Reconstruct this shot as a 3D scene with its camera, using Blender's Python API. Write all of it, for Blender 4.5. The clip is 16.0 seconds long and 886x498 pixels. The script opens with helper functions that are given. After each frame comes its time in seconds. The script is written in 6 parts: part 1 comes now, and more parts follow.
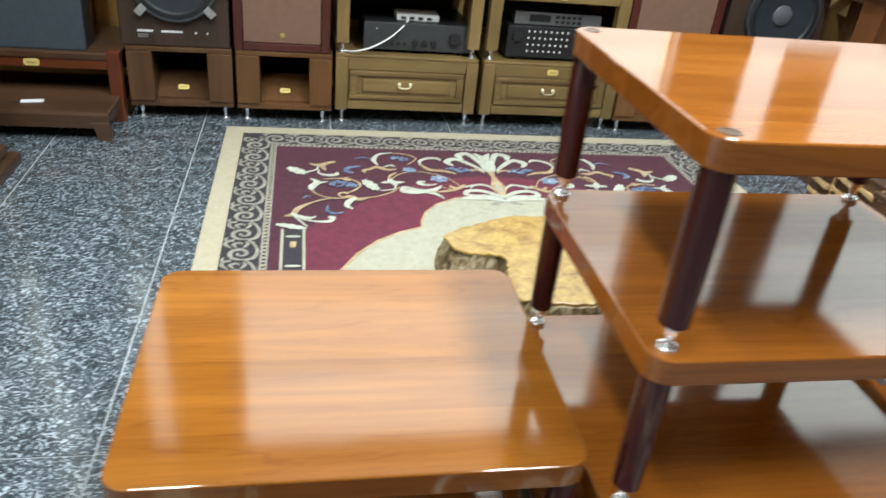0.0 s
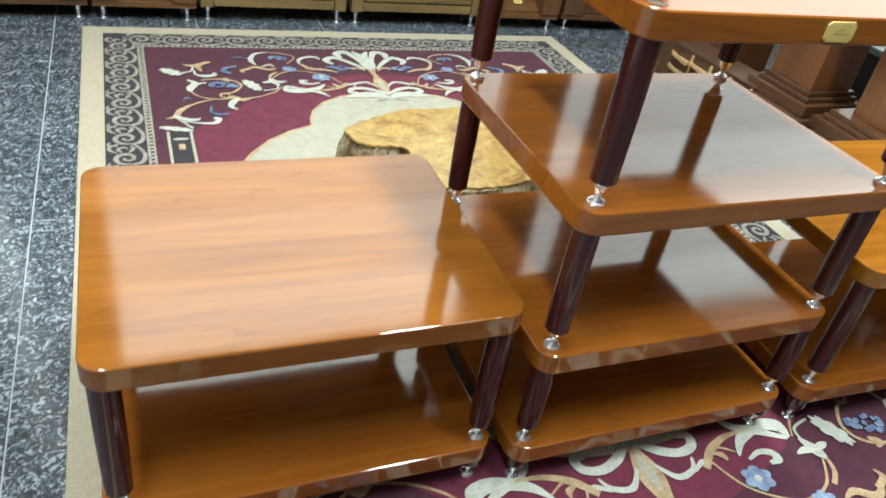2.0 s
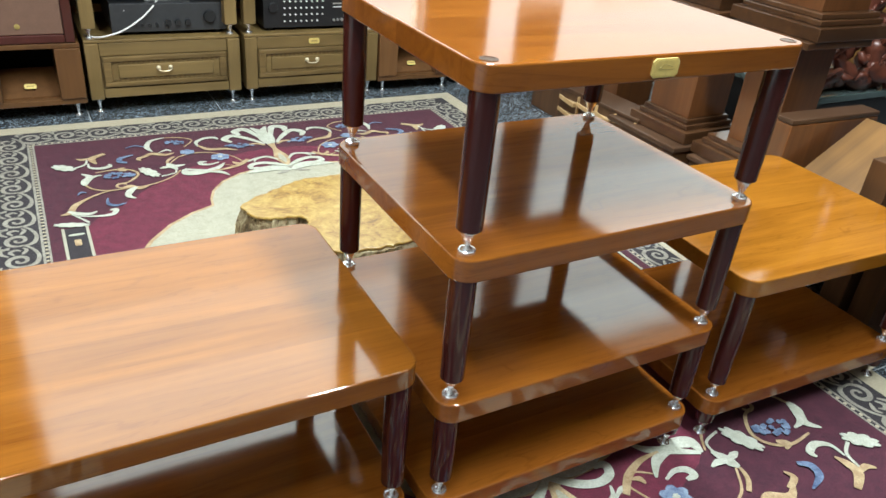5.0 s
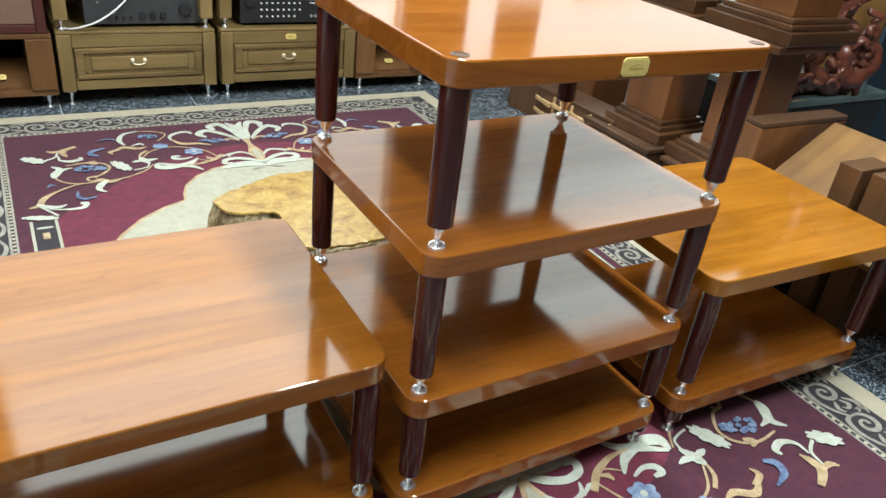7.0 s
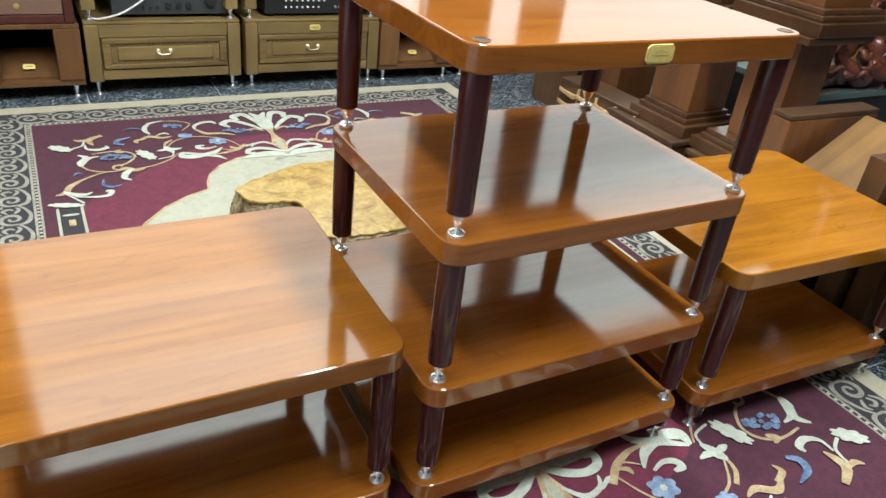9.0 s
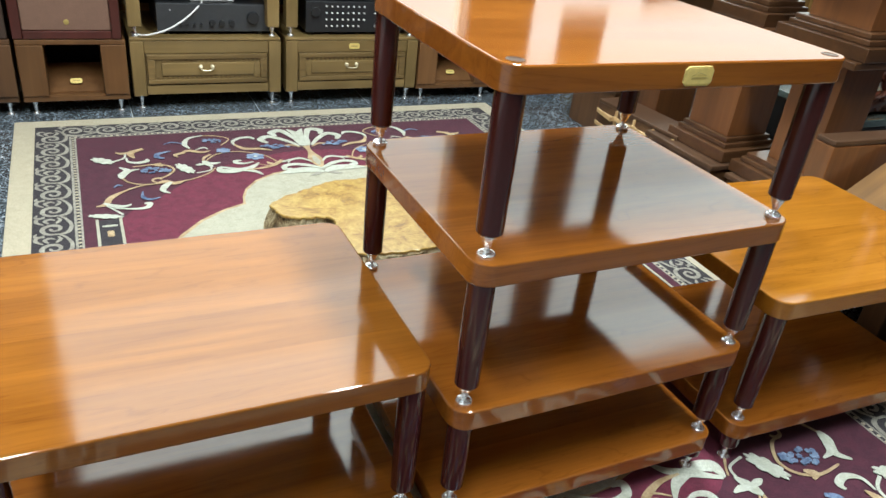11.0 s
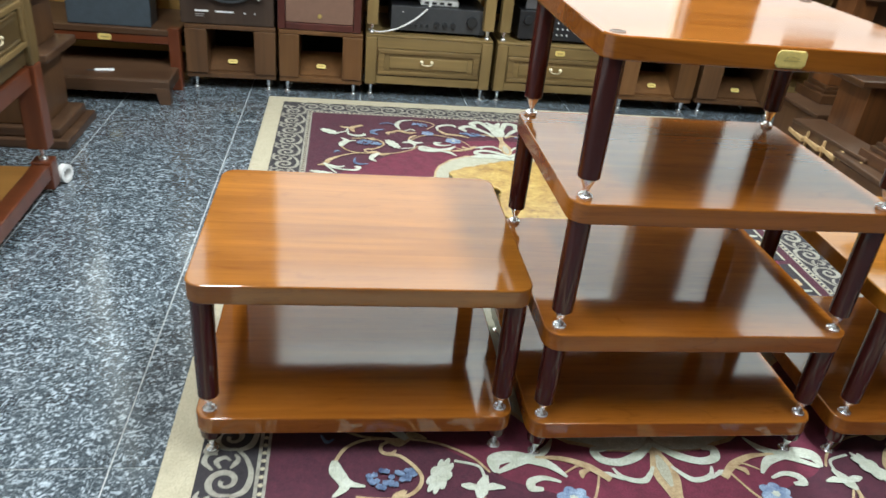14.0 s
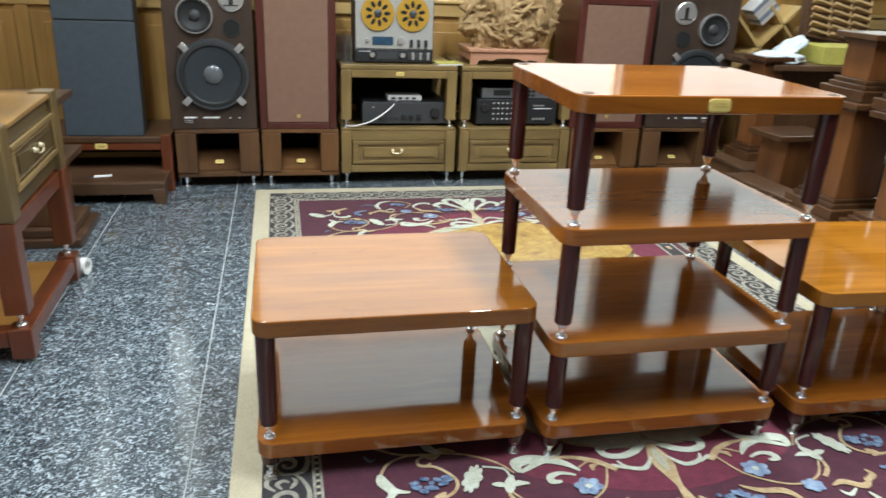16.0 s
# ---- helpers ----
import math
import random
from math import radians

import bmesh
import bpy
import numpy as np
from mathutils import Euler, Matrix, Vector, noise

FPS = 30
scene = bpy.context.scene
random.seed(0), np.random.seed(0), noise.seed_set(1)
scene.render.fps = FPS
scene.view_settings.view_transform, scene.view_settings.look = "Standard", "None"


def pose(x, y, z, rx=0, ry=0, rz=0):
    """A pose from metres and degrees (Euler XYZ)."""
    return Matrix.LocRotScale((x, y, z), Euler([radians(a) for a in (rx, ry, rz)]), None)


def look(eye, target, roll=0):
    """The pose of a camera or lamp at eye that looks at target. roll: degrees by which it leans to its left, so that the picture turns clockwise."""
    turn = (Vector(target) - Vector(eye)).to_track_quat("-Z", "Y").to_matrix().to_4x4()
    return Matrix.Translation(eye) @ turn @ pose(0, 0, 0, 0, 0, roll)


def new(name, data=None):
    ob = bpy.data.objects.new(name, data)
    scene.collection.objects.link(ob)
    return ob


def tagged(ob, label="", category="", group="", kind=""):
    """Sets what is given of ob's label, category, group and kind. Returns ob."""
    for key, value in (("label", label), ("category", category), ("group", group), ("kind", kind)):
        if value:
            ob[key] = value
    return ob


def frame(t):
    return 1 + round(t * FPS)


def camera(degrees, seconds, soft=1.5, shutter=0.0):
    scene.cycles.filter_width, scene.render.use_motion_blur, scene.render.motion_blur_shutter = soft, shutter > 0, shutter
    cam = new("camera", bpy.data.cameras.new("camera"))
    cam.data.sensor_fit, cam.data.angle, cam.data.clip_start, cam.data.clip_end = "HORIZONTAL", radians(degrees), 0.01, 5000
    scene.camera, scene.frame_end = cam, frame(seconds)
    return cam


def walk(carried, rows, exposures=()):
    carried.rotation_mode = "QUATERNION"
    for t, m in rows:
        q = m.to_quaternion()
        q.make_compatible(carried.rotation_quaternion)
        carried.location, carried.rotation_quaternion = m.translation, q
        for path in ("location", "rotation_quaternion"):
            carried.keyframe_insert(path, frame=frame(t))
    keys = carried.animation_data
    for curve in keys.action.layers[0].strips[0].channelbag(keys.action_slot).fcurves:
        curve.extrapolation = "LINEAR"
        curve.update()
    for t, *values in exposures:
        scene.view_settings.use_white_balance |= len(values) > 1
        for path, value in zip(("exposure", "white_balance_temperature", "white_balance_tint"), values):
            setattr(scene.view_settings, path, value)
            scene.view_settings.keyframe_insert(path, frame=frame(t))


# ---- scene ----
import itertools

cam = camera(61.5, 16.0, shutter=0.5)
PATH = [
    (0, (0.017, 0.013, 1.09), (0.385, 1.721, 0.118), 6.1),
    (0.5, (-0.151, 0.063, 1.081), (0.236, 1.709, 0.012), 5.8),
    (1, (-0.18, 0.055, 1.044), (0.334, 1.613, -0.101), 9.0),
    (1.5, (-0.154, -0.005, 1.047), (0.505, 1.485, -0.113), 10.9),
    (2, (-0.125, -0.042, 1.069), (0.607, 1.439, -0.057), 10.3),
    (2.5, (-0.099, -0.035, 1.089), (0.653, 1.484, 0.027), 7.6),
    (3, (-0.064, -0.069, 1.089), (0.722, 1.459, 0.066), 5.4),
    (3.5, (-0.056, -0.083, 1.089), (0.768, 1.436, 0.082), 4.7),
    (4, (-0.056, -0.086, 1.093), (0.797, 1.425, 0.097), 4.6),
    (6.5, (-0.053, -0.1, 1.093), (0.894, 1.373, 0.126), 7.1),
    (7, (-0.048, -0.102, 1.089), (0.902, 1.364, 0.115), 7.2),
    (7.5, (-0.044, -0.109, 1.085), (0.901, 1.352, 0.099), 7.4),
    (8, (-0.05, -0.099, 1.078), (0.884, 1.362, 0.08), 7.4),
    (8.5, (-0.045, -0.098, 1.082), (0.871, 1.371, 0.08), 7.2),
    (9, (-0.043, -0.104, 1.079), (0.852, 1.383, 0.085), 6.9),
    (11.5, (-0.03, -0.097, 1.073), (0.784, 1.459, 0.115), 6.8),
    (12, (-0.038, -0.088, 1.045), (0.817, 1.433, 0.067), 8.4),
    (12.5, (-0.015, -0.053, 1.031), (0.879, 1.421, 0.018), 14.1),
    (13, (0.0, -0.095, 1.015), (0.787, 1.445, 0.012), 12.5),
    (13.5, (0.018, -0.235, 1.067), (0.504, 1.436, 0.083), 6.8),
    (14, (0.037, -0.418, 1.078), (0.318, 1.314, 0.119), 5.9),
    (14.5, (-0.063, -0.572, 1.116), (0.186, 1.217, 0.257), 6.3),
    (15, (-0.165, -0.637, 1.117), (0.125, 1.17, 0.309), 9.3),
    (15.5, (-0.175, -0.644, 1.076), (0.131, 1.179, 0.313), 4.8),
    (16, (-0.141, -0.699, 1.077), (0.268, 1.122, 0.36), 2.6),
]
walk(cam, [(t, look(eye, target, roll)) for t, eye, target, roll in PATH])

# ---- light ----
world = bpy.data.worlds.new("sky")
scene.world = world
world.use_nodes = True
wn = world.node_tree.nodes
sky = wn.new("ShaderNodeTexSky")
sky.sky_type = "NISHITA"
sky.sun_disc = False
sky.sun_elevation = radians(40)
sky.sun_rotation = radians(180)
world.node_tree.links.new(sky.outputs[0], wn["Background"].inputs[0])
wn["Background"].inputs[1].default_value = 0.05


def area_lamp(name, x, y, z, w, h, aim, radiance, colour):
    """A rectangular lamp that faces aim; its face has the given radiance."""
    li = bpy.data.lights.new(name, "AREA")
    li.shape, li.size, li.size_y = "RECTANGLE", w, h
    li.energy = radiance * math.pi * w * h
    li.color = colour
    ob = new(name, li)
    ob.matrix_world = look((x, y, z), (x + aim[0], y + aim[1], z + aim[2]))
    return ob


DAY = (0.86, 0.95, 0.91)
WINDOW_SPANS = [(-1.42, -1.24), (-0.88, -0.71), (-0.34, 1.84), (2.24, 5.60)]
SILL, HEAD, BACK = 1.03, 3.10, 3.50
TRANSOM = 1.46
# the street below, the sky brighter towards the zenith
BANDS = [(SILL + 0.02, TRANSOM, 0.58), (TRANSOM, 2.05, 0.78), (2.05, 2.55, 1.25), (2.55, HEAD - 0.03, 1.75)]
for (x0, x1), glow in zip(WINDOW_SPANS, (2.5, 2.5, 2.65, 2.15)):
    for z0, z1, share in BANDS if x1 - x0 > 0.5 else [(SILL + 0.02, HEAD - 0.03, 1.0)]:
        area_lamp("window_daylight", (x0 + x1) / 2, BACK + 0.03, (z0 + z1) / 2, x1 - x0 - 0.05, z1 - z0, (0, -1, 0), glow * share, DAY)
area_lamp("door_daylight", -1.86, -0.20, 1.2, 2.1, 2.3, (1, 0, 0), 0.4, DAY)
TUBES = [(-0.70, 0.5, 2.6, 40.0), (1.15, 0.7, 2.4, 72.0)]  # x, y, length, radiance
for lx, ly, ll, glow in TUBES:
    area_lamp("ceiling_lamp_light", lx, ly, 3.14, 0.30, ll, (0, 0, -1), glow, (0.87, 0.96, 1.0))

# ---- materials ----


def material(name):
    m = bpy.data.materials.new(name)
    m.use_nodes = True
    nt = m.node_tree
    return m, nt, nt.nodes["Principled BSDF"]


def node(nt, kind, **values):
    n = nt.nodes.new(kind)
    for k, v in values.items():
        n.inputs[k.replace("_", " ")].default_value = v
    return n


def ramp(nt, fac, stops):
    r = nt.nodes.new("ShaderNodeValToRGB")
    e = r.color_ramp.elements
    while len(e) < len(stops):
        e.new(0.5)
    for el, (p, c) in zip(e, stops):
        el.position = p
        el.color = (*c, 1)
    nt.links.new(fac, r.inputs[0])
    return r.outputs[0]


def mix(nt, fac, a, b, blend="MIX"):
    n = nt.nodes.new("ShaderNodeMix")
    n.data_type = "RGBA"
    n.blend_type = blend
    for sock, v in ((n.inputs[0], fac), (n.inputs[6], a), (n.inputs[7], b)):
        if hasattr(v, "is_linked"):
            nt.links.new(v, sock)
        elif isinstance(v, tuple):
            sock.default_value = (*v, 1)
        else:
            sock.default_value = v
    return n.outputs[2]


def coords(nt, scale, rot=(0, 0, 0), vary=3.0):
    """Object coordinates, stretched, and shifted from piece to piece."""
    tc = nt.nodes.new("ShaderNodeTexCoord")
    oi = nt.nodes.new("ShaderNodeObjectInfo")
    mul = nt.nodes.new("ShaderNodeMath")
    mul.operation = "MULTIPLY"
    mul.inputs[1].default_value = vary * 7.3
    nt.links.new(oi.outputs["Random"], mul.inputs[0])
    add = nt.nodes.new("ShaderNodeVectorMath")
    add.operation = "ADD"
    nt.links.new(tc.outputs["Object"], add.inputs[0])
    nt.links.new(mul.outputs[0], add.inputs[1])
    mp = nt.nodes.new("ShaderNodeMapping")
    mp.inputs["Scale"].default_value = scale
    mp.inputs["Rotation"].default_value = [radians(a) for a in rot]
    nt.links.new(add.outputs[0], mp.inputs[0])
    return mp.outputs[0]


def bump(nt, bsdf, height, strength, distance=0.002):
    b = node(nt, "ShaderNodeBump", Strength=strength, Distance=distance)
    nt.links.new(height, b.inputs["Height"])
    nt.links.new(b.outputs[0], bsdf.inputs["Normal"])
    return b


def wood(name, light, dark, rough=0.4, coat=0.0, coat_rough=0.1, axis="x", grain=1.0, vary=3.0, boards=0.0, wear=0.15):
    """Timber with long grain along one axis; boards: width of glued-up staves across the grain."""
    m, nt, b = material(name)
    lo, hi = 1.4 * grain, 34 * grain
    sc = {"x": (lo, hi, hi), "y": (hi, lo, hi), "z": (hi, hi, lo)}[axis]
    v = coords(nt, sc, vary=vary)
    n1 = node(nt, "ShaderNodeTexNoise", Scale=1.0, Detail=6.0, Roughness=0.62, Distortion=0.5)
    nt.links.new(v, n1.inputs["Vector"])
    v2 = coords(nt, tuple(k * 0.22 for k in sc), vary=vary)
    n2 = node(nt, "ShaderNodeTexNoise", Scale=1.0, Detail=3.0, Roughness=0.5, Distortion=1.2)
    nt.links.new(v2, n2.inputs["Vector"])
    v3 = coords(nt, (3.5, 3.5, 3.5), vary=vary)
    n3 = node(nt, "ShaderNodeTexNoise", Scale=1.0, Detail=2.0)
    nt.links.new(v3, n3.inputs["Vector"])
    mid = tuple((p + q) / 2 for p, q in zip(light, dark))
    c1 = ramp(nt, n1.outputs[0], [(0.31, dark), (0.5, mid), (0.66, light)])
    c2 = ramp(nt, n2.outputs[0], [(0.3, tuple(k * 0.86 for k in mid)), (0.7, tuple(min(1, k * 1.10) for k in light))])
    col = mix(nt, 0.55, c1, c2)
    shade = ramp(nt, n3.outputs[0], [(0.3, (1 - wear,) * 3), (0.7, (1 + wear * 0.3,) * 3)])
    col = mix(nt, 1.0, col, shade, "MULTIPLY")
    if boards:
        tc = nt.nodes.new("ShaderNodeTexCoord")
        sep = nt.nodes.new("ShaderNodeSeparateXYZ")
        nt.links.new(tc.outputs["Object"], sep.inputs[0])
        div = nt.nodes.new("ShaderNodeMath")
        div.operation = "DIVIDE"
        div.inputs[1].default_value = boards
        nt.links.new(sep.outputs["Y" if axis == "x" else "X"], div.inputs[0])
        fl = nt.nodes.new("ShaderNodeMath")
        fl.operation = "FLOOR"
        nt.links.new(div.outputs[0], fl.inputs[0])
        oi = nt.nodes.new("ShaderNodeObjectInfo")
        ad = nt.nodes.new("ShaderNodeMath")
        ad.operation = "MULTIPLY_ADD"
        ad.inputs[1].default_value = 31.7
        nt.links.new(oi.outputs["Random"], ad.inputs[0])
        nt.links.new(fl.outputs[0], ad.inputs[2])
        wn_ = nt.nodes.new("ShaderNodeTexWhiteNoise")
        wn_.noise_dimensions = "1D"
        nt.links.new(ad.outputs[0], wn_.inputs["W"])
        tone = ramp(nt, wn_.outputs["Value"], [(0.0, (0.90, 0.88, 0.86)), (1.0, (1.08, 1.07, 1.05))])
        col = mix(nt, 1.0, col, tone, "MULTIPLY")
    nt.links.new(col, b.inputs["Base Color"])
    rr = ramp(nt, n3.outputs[0], [(0.3, (rough * 0.85,) * 3), (0.7, (min(1, rough * 1.15),) * 3)])
    nt.links.new(rr, b.inputs["Roughness"])
    b.inputs["Coat Weight"].default_value = coat
    b.inputs["Coat Roughness"].default_value = coat_rough
    b.inputs["Coat IOR"].default_value = 1.5
    b.inputs["Specular IOR Level"].default_value = 0.0 if coat >= 0.8 else 0.4
    bump(nt, b, n1.outputs[0], 0.10 if coat < 0.5 else 0.006, 0.001)
    return m


def plain(name, colour, rough=0.5, metal=0.0, coat=0.0, speck=0.08, scale=60.0, relief=0.05, transmission=0.0):
    m, nt, b = material(name)
    n = node(nt, "ShaderNodeTexNoise", Scale=1.0, Detail=4.0, Roughness=0.6)
    nt.links.new(coords(nt, (scale,) * 3), n.inputs["Vector"])
    n2 = node(nt, "ShaderNodeTexNoise", Scale=1.0, Detail=2.0)
    nt.links.new(coords(nt, (scale * 0.08,) * 3), n2.inputs["Vector"])
    a = ramp(nt, n.outputs[0], [(0.3, tuple(k * (1 - speck) for k in colour)), (0.7, tuple(min(1, k * (1 + speck)) for k in colour))])
    c = ramp(nt, n2.outputs[0], [(0.3, (1 - speck,) * 3), (0.7, (1, 1, 1))])
    nt.links.new(mix(nt, 1.0, a, c, "MULTIPLY"), b.inputs["Base Color"])
    b.inputs["Roughness"].default_value = rough
    b.inputs["Metallic"].default_value = metal
    b.inputs["Coat Weight"].default_value = coat
    b.inputs["Transmission Weight"].default_value = transmission
    if relief:
        bump(nt, b, n.outputs[0], relief, 0.001)
    return m


def teak(name, light, dark, coat=1.0, stave=0.118):
    """Glossy lacquered teak: broad figure, thin dark veins and short pores along x, glued from wide staves."""
    m, nt, b = material(name)
    tc = nt.nodes.new("ShaderNodeTexCoord")
    sep = nt.nodes.new("ShaderNodeSeparateXYZ")
    nt.links.new(tc.outputs["Object"], sep.inputs[0])
    oi = nt.nodes.new("ShaderNodeObjectInfo")

    def calc(op, a, c, d=0.0):
        n_ = nt.nodes.new("ShaderNodeMath")
        n_.operation = op
        for sock, v in zip(n_.inputs, (a, c, d)):
            if hasattr(v, "is_linked"):
                nt.links.new(v, sock)
            else:
                sock.default_value = v
        return n_.outputs[0]
    # each stave shows another cut of the log
    stave_no = calc("FLOOR", calc("DIVIDE", sep.outputs["Y"], stave), 0.0)
    seed = calc("MULTIPLY_ADD", stave_no, 3.71, calc("MULTIPLY", oi.outputs["Random"], 57.0))
    com = nt.nodes.new("ShaderNodeCombineXYZ")
    nt.links.new(calc("ADD", sep.outputs["X"], seed), com.inputs["X"])
    nt.links.new(calc("ADD", sep.outputs["Y"], calc("MULTIPLY", oi.outputs["Random"], 9.0)), com.inputs["Y"])
    nt.links.new(sep.outputs["Z"], com.inputs["Z"])

    def grain(scale, detail, rough, distort):
        mp = nt.nodes.new("ShaderNodeMapping")
        mp.inputs["Scale"].default_value = scale
        mp.inputs["Rotation"].default_value = (0, 0, radians(2.5))
        nt.links.new(com.outputs[0], mp.inputs[0])
        n_ = node(nt, "ShaderNodeTexNoise", Scale=1.0, Detail=detail, Roughness=rough, Distortion=distort)
        nt.links.new(mp.outputs[0], n_.inputs["Vector"])
        return n_.outputs[0]
    figure = grain((1.7, 15.0, 15.0), 3.0, 0.5, 1.4)
    streaks = grain((2.4, 75.0, 75.0), 5.0, 0.65, 0.4)
    pores = grain((26.0, 420.0, 420.0), 2.0, 0.5, 0.0)
    cloud = grain((2.6, 4.2, 4.2), 2.0, 0.5, 0.0)
    mid = tuple((p + q_) / 2 for p, q_ in zip(light, dark))
    col = ramp(nt, figure, [(0.30, tuple(k * 0.92 for k in mid)), (0.52, mid), (0.72, light)])
    col = mix(nt, 0.30, col, ramp(nt, streaks, [(0.30, dark), (0.47, mid), (0.66, light)]))
    veins = ramp(nt, figure, [(0.440, (1, 1, 1)), (0.455, (0.80, 0.74, 0.68)), (0.470, (1, 1, 1))])
    col = mix(nt, 0.8, col, veins, "MULTIPLY")
    col = mix(nt, 0.35, col, ramp(nt, pores, [(0.30, (0.66, 0.60, 0.56)), (0.42, (1, 1, 1))]), "MULTIPLY")
    col = mix(nt, 1.0, col, ramp(nt, cloud, [(0.3, (0.86, 0.84, 0.82)), (0.7, (1.05, 1.06, 1.06))]), "MULTIPLY")
    wn_ = nt.nodes.new("ShaderNodeTexWhiteNoise")
    wn_.noise_dimensions = "1D"
    nt.links.new(seed, wn_.inputs["W"])
    col = mix(nt, 1.0, col, ramp(nt, wn_.outputs["Value"], [(0.0, (0.90, 0.87, 0.84)), (1.0, (1.07, 1.07, 1.06))]), "MULTIPLY")
    nt.links.new(col, b.inputs["Base Color"])
    b.inputs["Roughness"].default_value = 0.42
    b.inputs["Specular IOR Level"].default_value = 0.0
    b.inputs["Coat Weight"].default_value = coat
    b.inputs["Coat IOR"].default_value = 1.62
    cr = ramp(nt, cloud, [(0.3, (0.065,) * 3), (0.7, (0.11,) * 3)])
    nt.links.new(cr, b.inputs["Coat Roughness"])
    bump(nt, b, streaks, 0.03, 0.001)
    # the lacquer film itself lies a little wavy
    wave = node(nt, "ShaderNodeBump", Strength=0.05, Distance=0.004)
    nt.links.new(grain((9.0, 12.0, 12.0), 1.0, 0.5, 0.0), wave.inputs["Height"])
    nt.links.new(wave.outputs[0], b.inputs["Coat Normal"])
    return m


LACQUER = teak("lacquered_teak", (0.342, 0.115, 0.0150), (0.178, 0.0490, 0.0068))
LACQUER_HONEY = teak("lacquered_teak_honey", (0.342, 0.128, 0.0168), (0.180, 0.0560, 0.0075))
# golden teak with the light on the right rack's top mixed into its colour
LACQUER_PALE_LIT = teak("lacquered_teak_golden_lit", (0.42, 0.168, 0.018), (0.235, 0.080, 0.008), coat=0.9)
MAHOGANY = wood("dark_mahogany", (0.062, 0.013, 0.011), (0.044, 0.0095, 0.008), rough=0.3, coat=1.0, coat_rough=0.085, axis="z")
CHROME = plain("polished_chrome", (0.96, 0.97, 0.98), rough=0.2, metal=0.85, speck=0.02, relief=0.0)
BRASS = plain("brass", (0.80, 0.62, 0.20), rough=0.4, metal=0.15, speck=0.1, scale=200)
BRASS_DARK = plain("engraved_brass", (0.50, 0.37, 0.12), rough=0.45, metal=0.3)
OLIVE = wood("olive_brown_wood", (0.270, 0.180, 0.068), (0.145, 0.092, 0.031), rough=0.38, coat=0.35, coat_rough=0.25, wear=0.25)
OLIVE_Z = wood("olive_brown_wood_upright", (0.270, 0.180, 0.068), (0.145, 0.092, 0.031), rough=0.38, coat=0.35, coat_rough=0.25, axis="z", wear=0.25)
OLIVE_CARVED = wood("olive_carved_wood", (0.24, 0.155, 0.058), (0.085, 0.052, 0.019), rough=0.45, grain=3.0, wear=0.4)
GOLDWOOD = wood("golden_panel_wood", (0.46, 0.27, 0.085), (0.30, 0.16, 0.045), rough=0.4, coat=0.3, coat_rough=0.2, axis="z", wear=0.2)
GOLDWOOD_X = wood("golden_moulding_wood", (0.58, 0.40, 0.16), (0.38, 0.23, 0.08), rough=0.4, coat=0.3, coat_rough=0.2, wear=0.2)
WALNUT = wood("walnut_brown", (0.105, 0.053, 0.027), (0.045, 0.022, 0.012), rough=0.4, coat=0.25, coat_rough=0.25, wear=0.25)
WALNUT_Z = wood("walnut_brown_upright", (0.135, 0.064, 0.026), (0.052, 0.023, 0.010), rough=0.4, coat=0.25, coat_rough=0.25, axis="z", wear=0.25)
REDWOOD = wood("reddish_stained_wood", (0.165, 0.042, 0.014), (0.082, 0.019, 0.007), rough=0.35, coat=0.6, coat_rough=0.15, wear=0.2)
REDWOOD_Z = wood("reddish_stained_wood_upright", (0.165, 0.042, 0.014), (0.082, 0.019, 0.007), rough=0.35, coat=0.6, coat_rough=0.15, axis="z", wear=0.2)
SLOPEWOOD = wood("brown_gold_board", (0.31, 0.150, 0.034), (0.055, 0.022, 0.006), rough=0.5, coat=0.35, coat_rough=0.2, wear=0.6, grain=0.45)
AMBER = wood("amber_board", (0.40, 0.19, 0.045), (0.24, 0.10, 0.022), rough=0.35, coat=0.6, coat_rough=0.15, wear=0.25, grain=0.7)
DARKSPK = wood("dark_speaker_veneer", (0.060, 0.036, 0.024), (0.028, 0.017, 0.012), rough=0.5, axis="z", wear=0.2)
MAROON = wood("maroon_frame_wood", (0.092, 0.021, 0.015), (0.048, 0.011, 0.008), rough=0.4, coat=0.4, coat_rough=0.2, axis="z")
CARVED_RED = wood("carved_red_rosewood", (0.17, 0.050, 0.028), (0.075, 0.020, 0.012), rough=0.35, coat=0.35, coat_rough=0.2, grain=1.5)
PINKWOOD = wood("pale_pink_wood", (0.52, 0.27, 0.17), (0.40, 0.19, 0.115), rough=0.5)
BLACK = plain("black_plastic", (0.018, 0.019, 0.021), rough=0.4, speck=0.15)
# near-black that stands in for the shade inside recesses, cutouts and bores
RECESS_SHADE = plain("black_recess_shade", (0.008, 0.008, 0.008), rough=0.9)
DARKGREY = plain("dark_grey_metal", (0.055, 0.058, 0.062), rough=0.45, metal=0.3)
SILVER = plain("brushed_aluminium", (0.72, 0.72, 0.71), rough=0.3, metal=0.8, speck=0.05)
WHITE = plain("white_plastic", (0.78, 0.78, 0.76), rough=0.4, speck=0.03)
PAPER = plain("white_paper", (0.80, 0.81, 0.82), rough=0.8, speck=0.03)
WALLPAINT = plain("pale_wall_paint", (0.72, 0.71, 0.66), rough=0.85, speck=0.05, scale=12)
CEILPAINT = plain("pale_ceiling_paint", (0.74, 0.74, 0.71), rough=0.9, speck=0.03, scale=12)
BLUEGREY = plain("blue_grey_grille_cloth", (0.042, 0.058, 0.072), rough=0.8, speck=0.18, scale=420, relief=0.2)
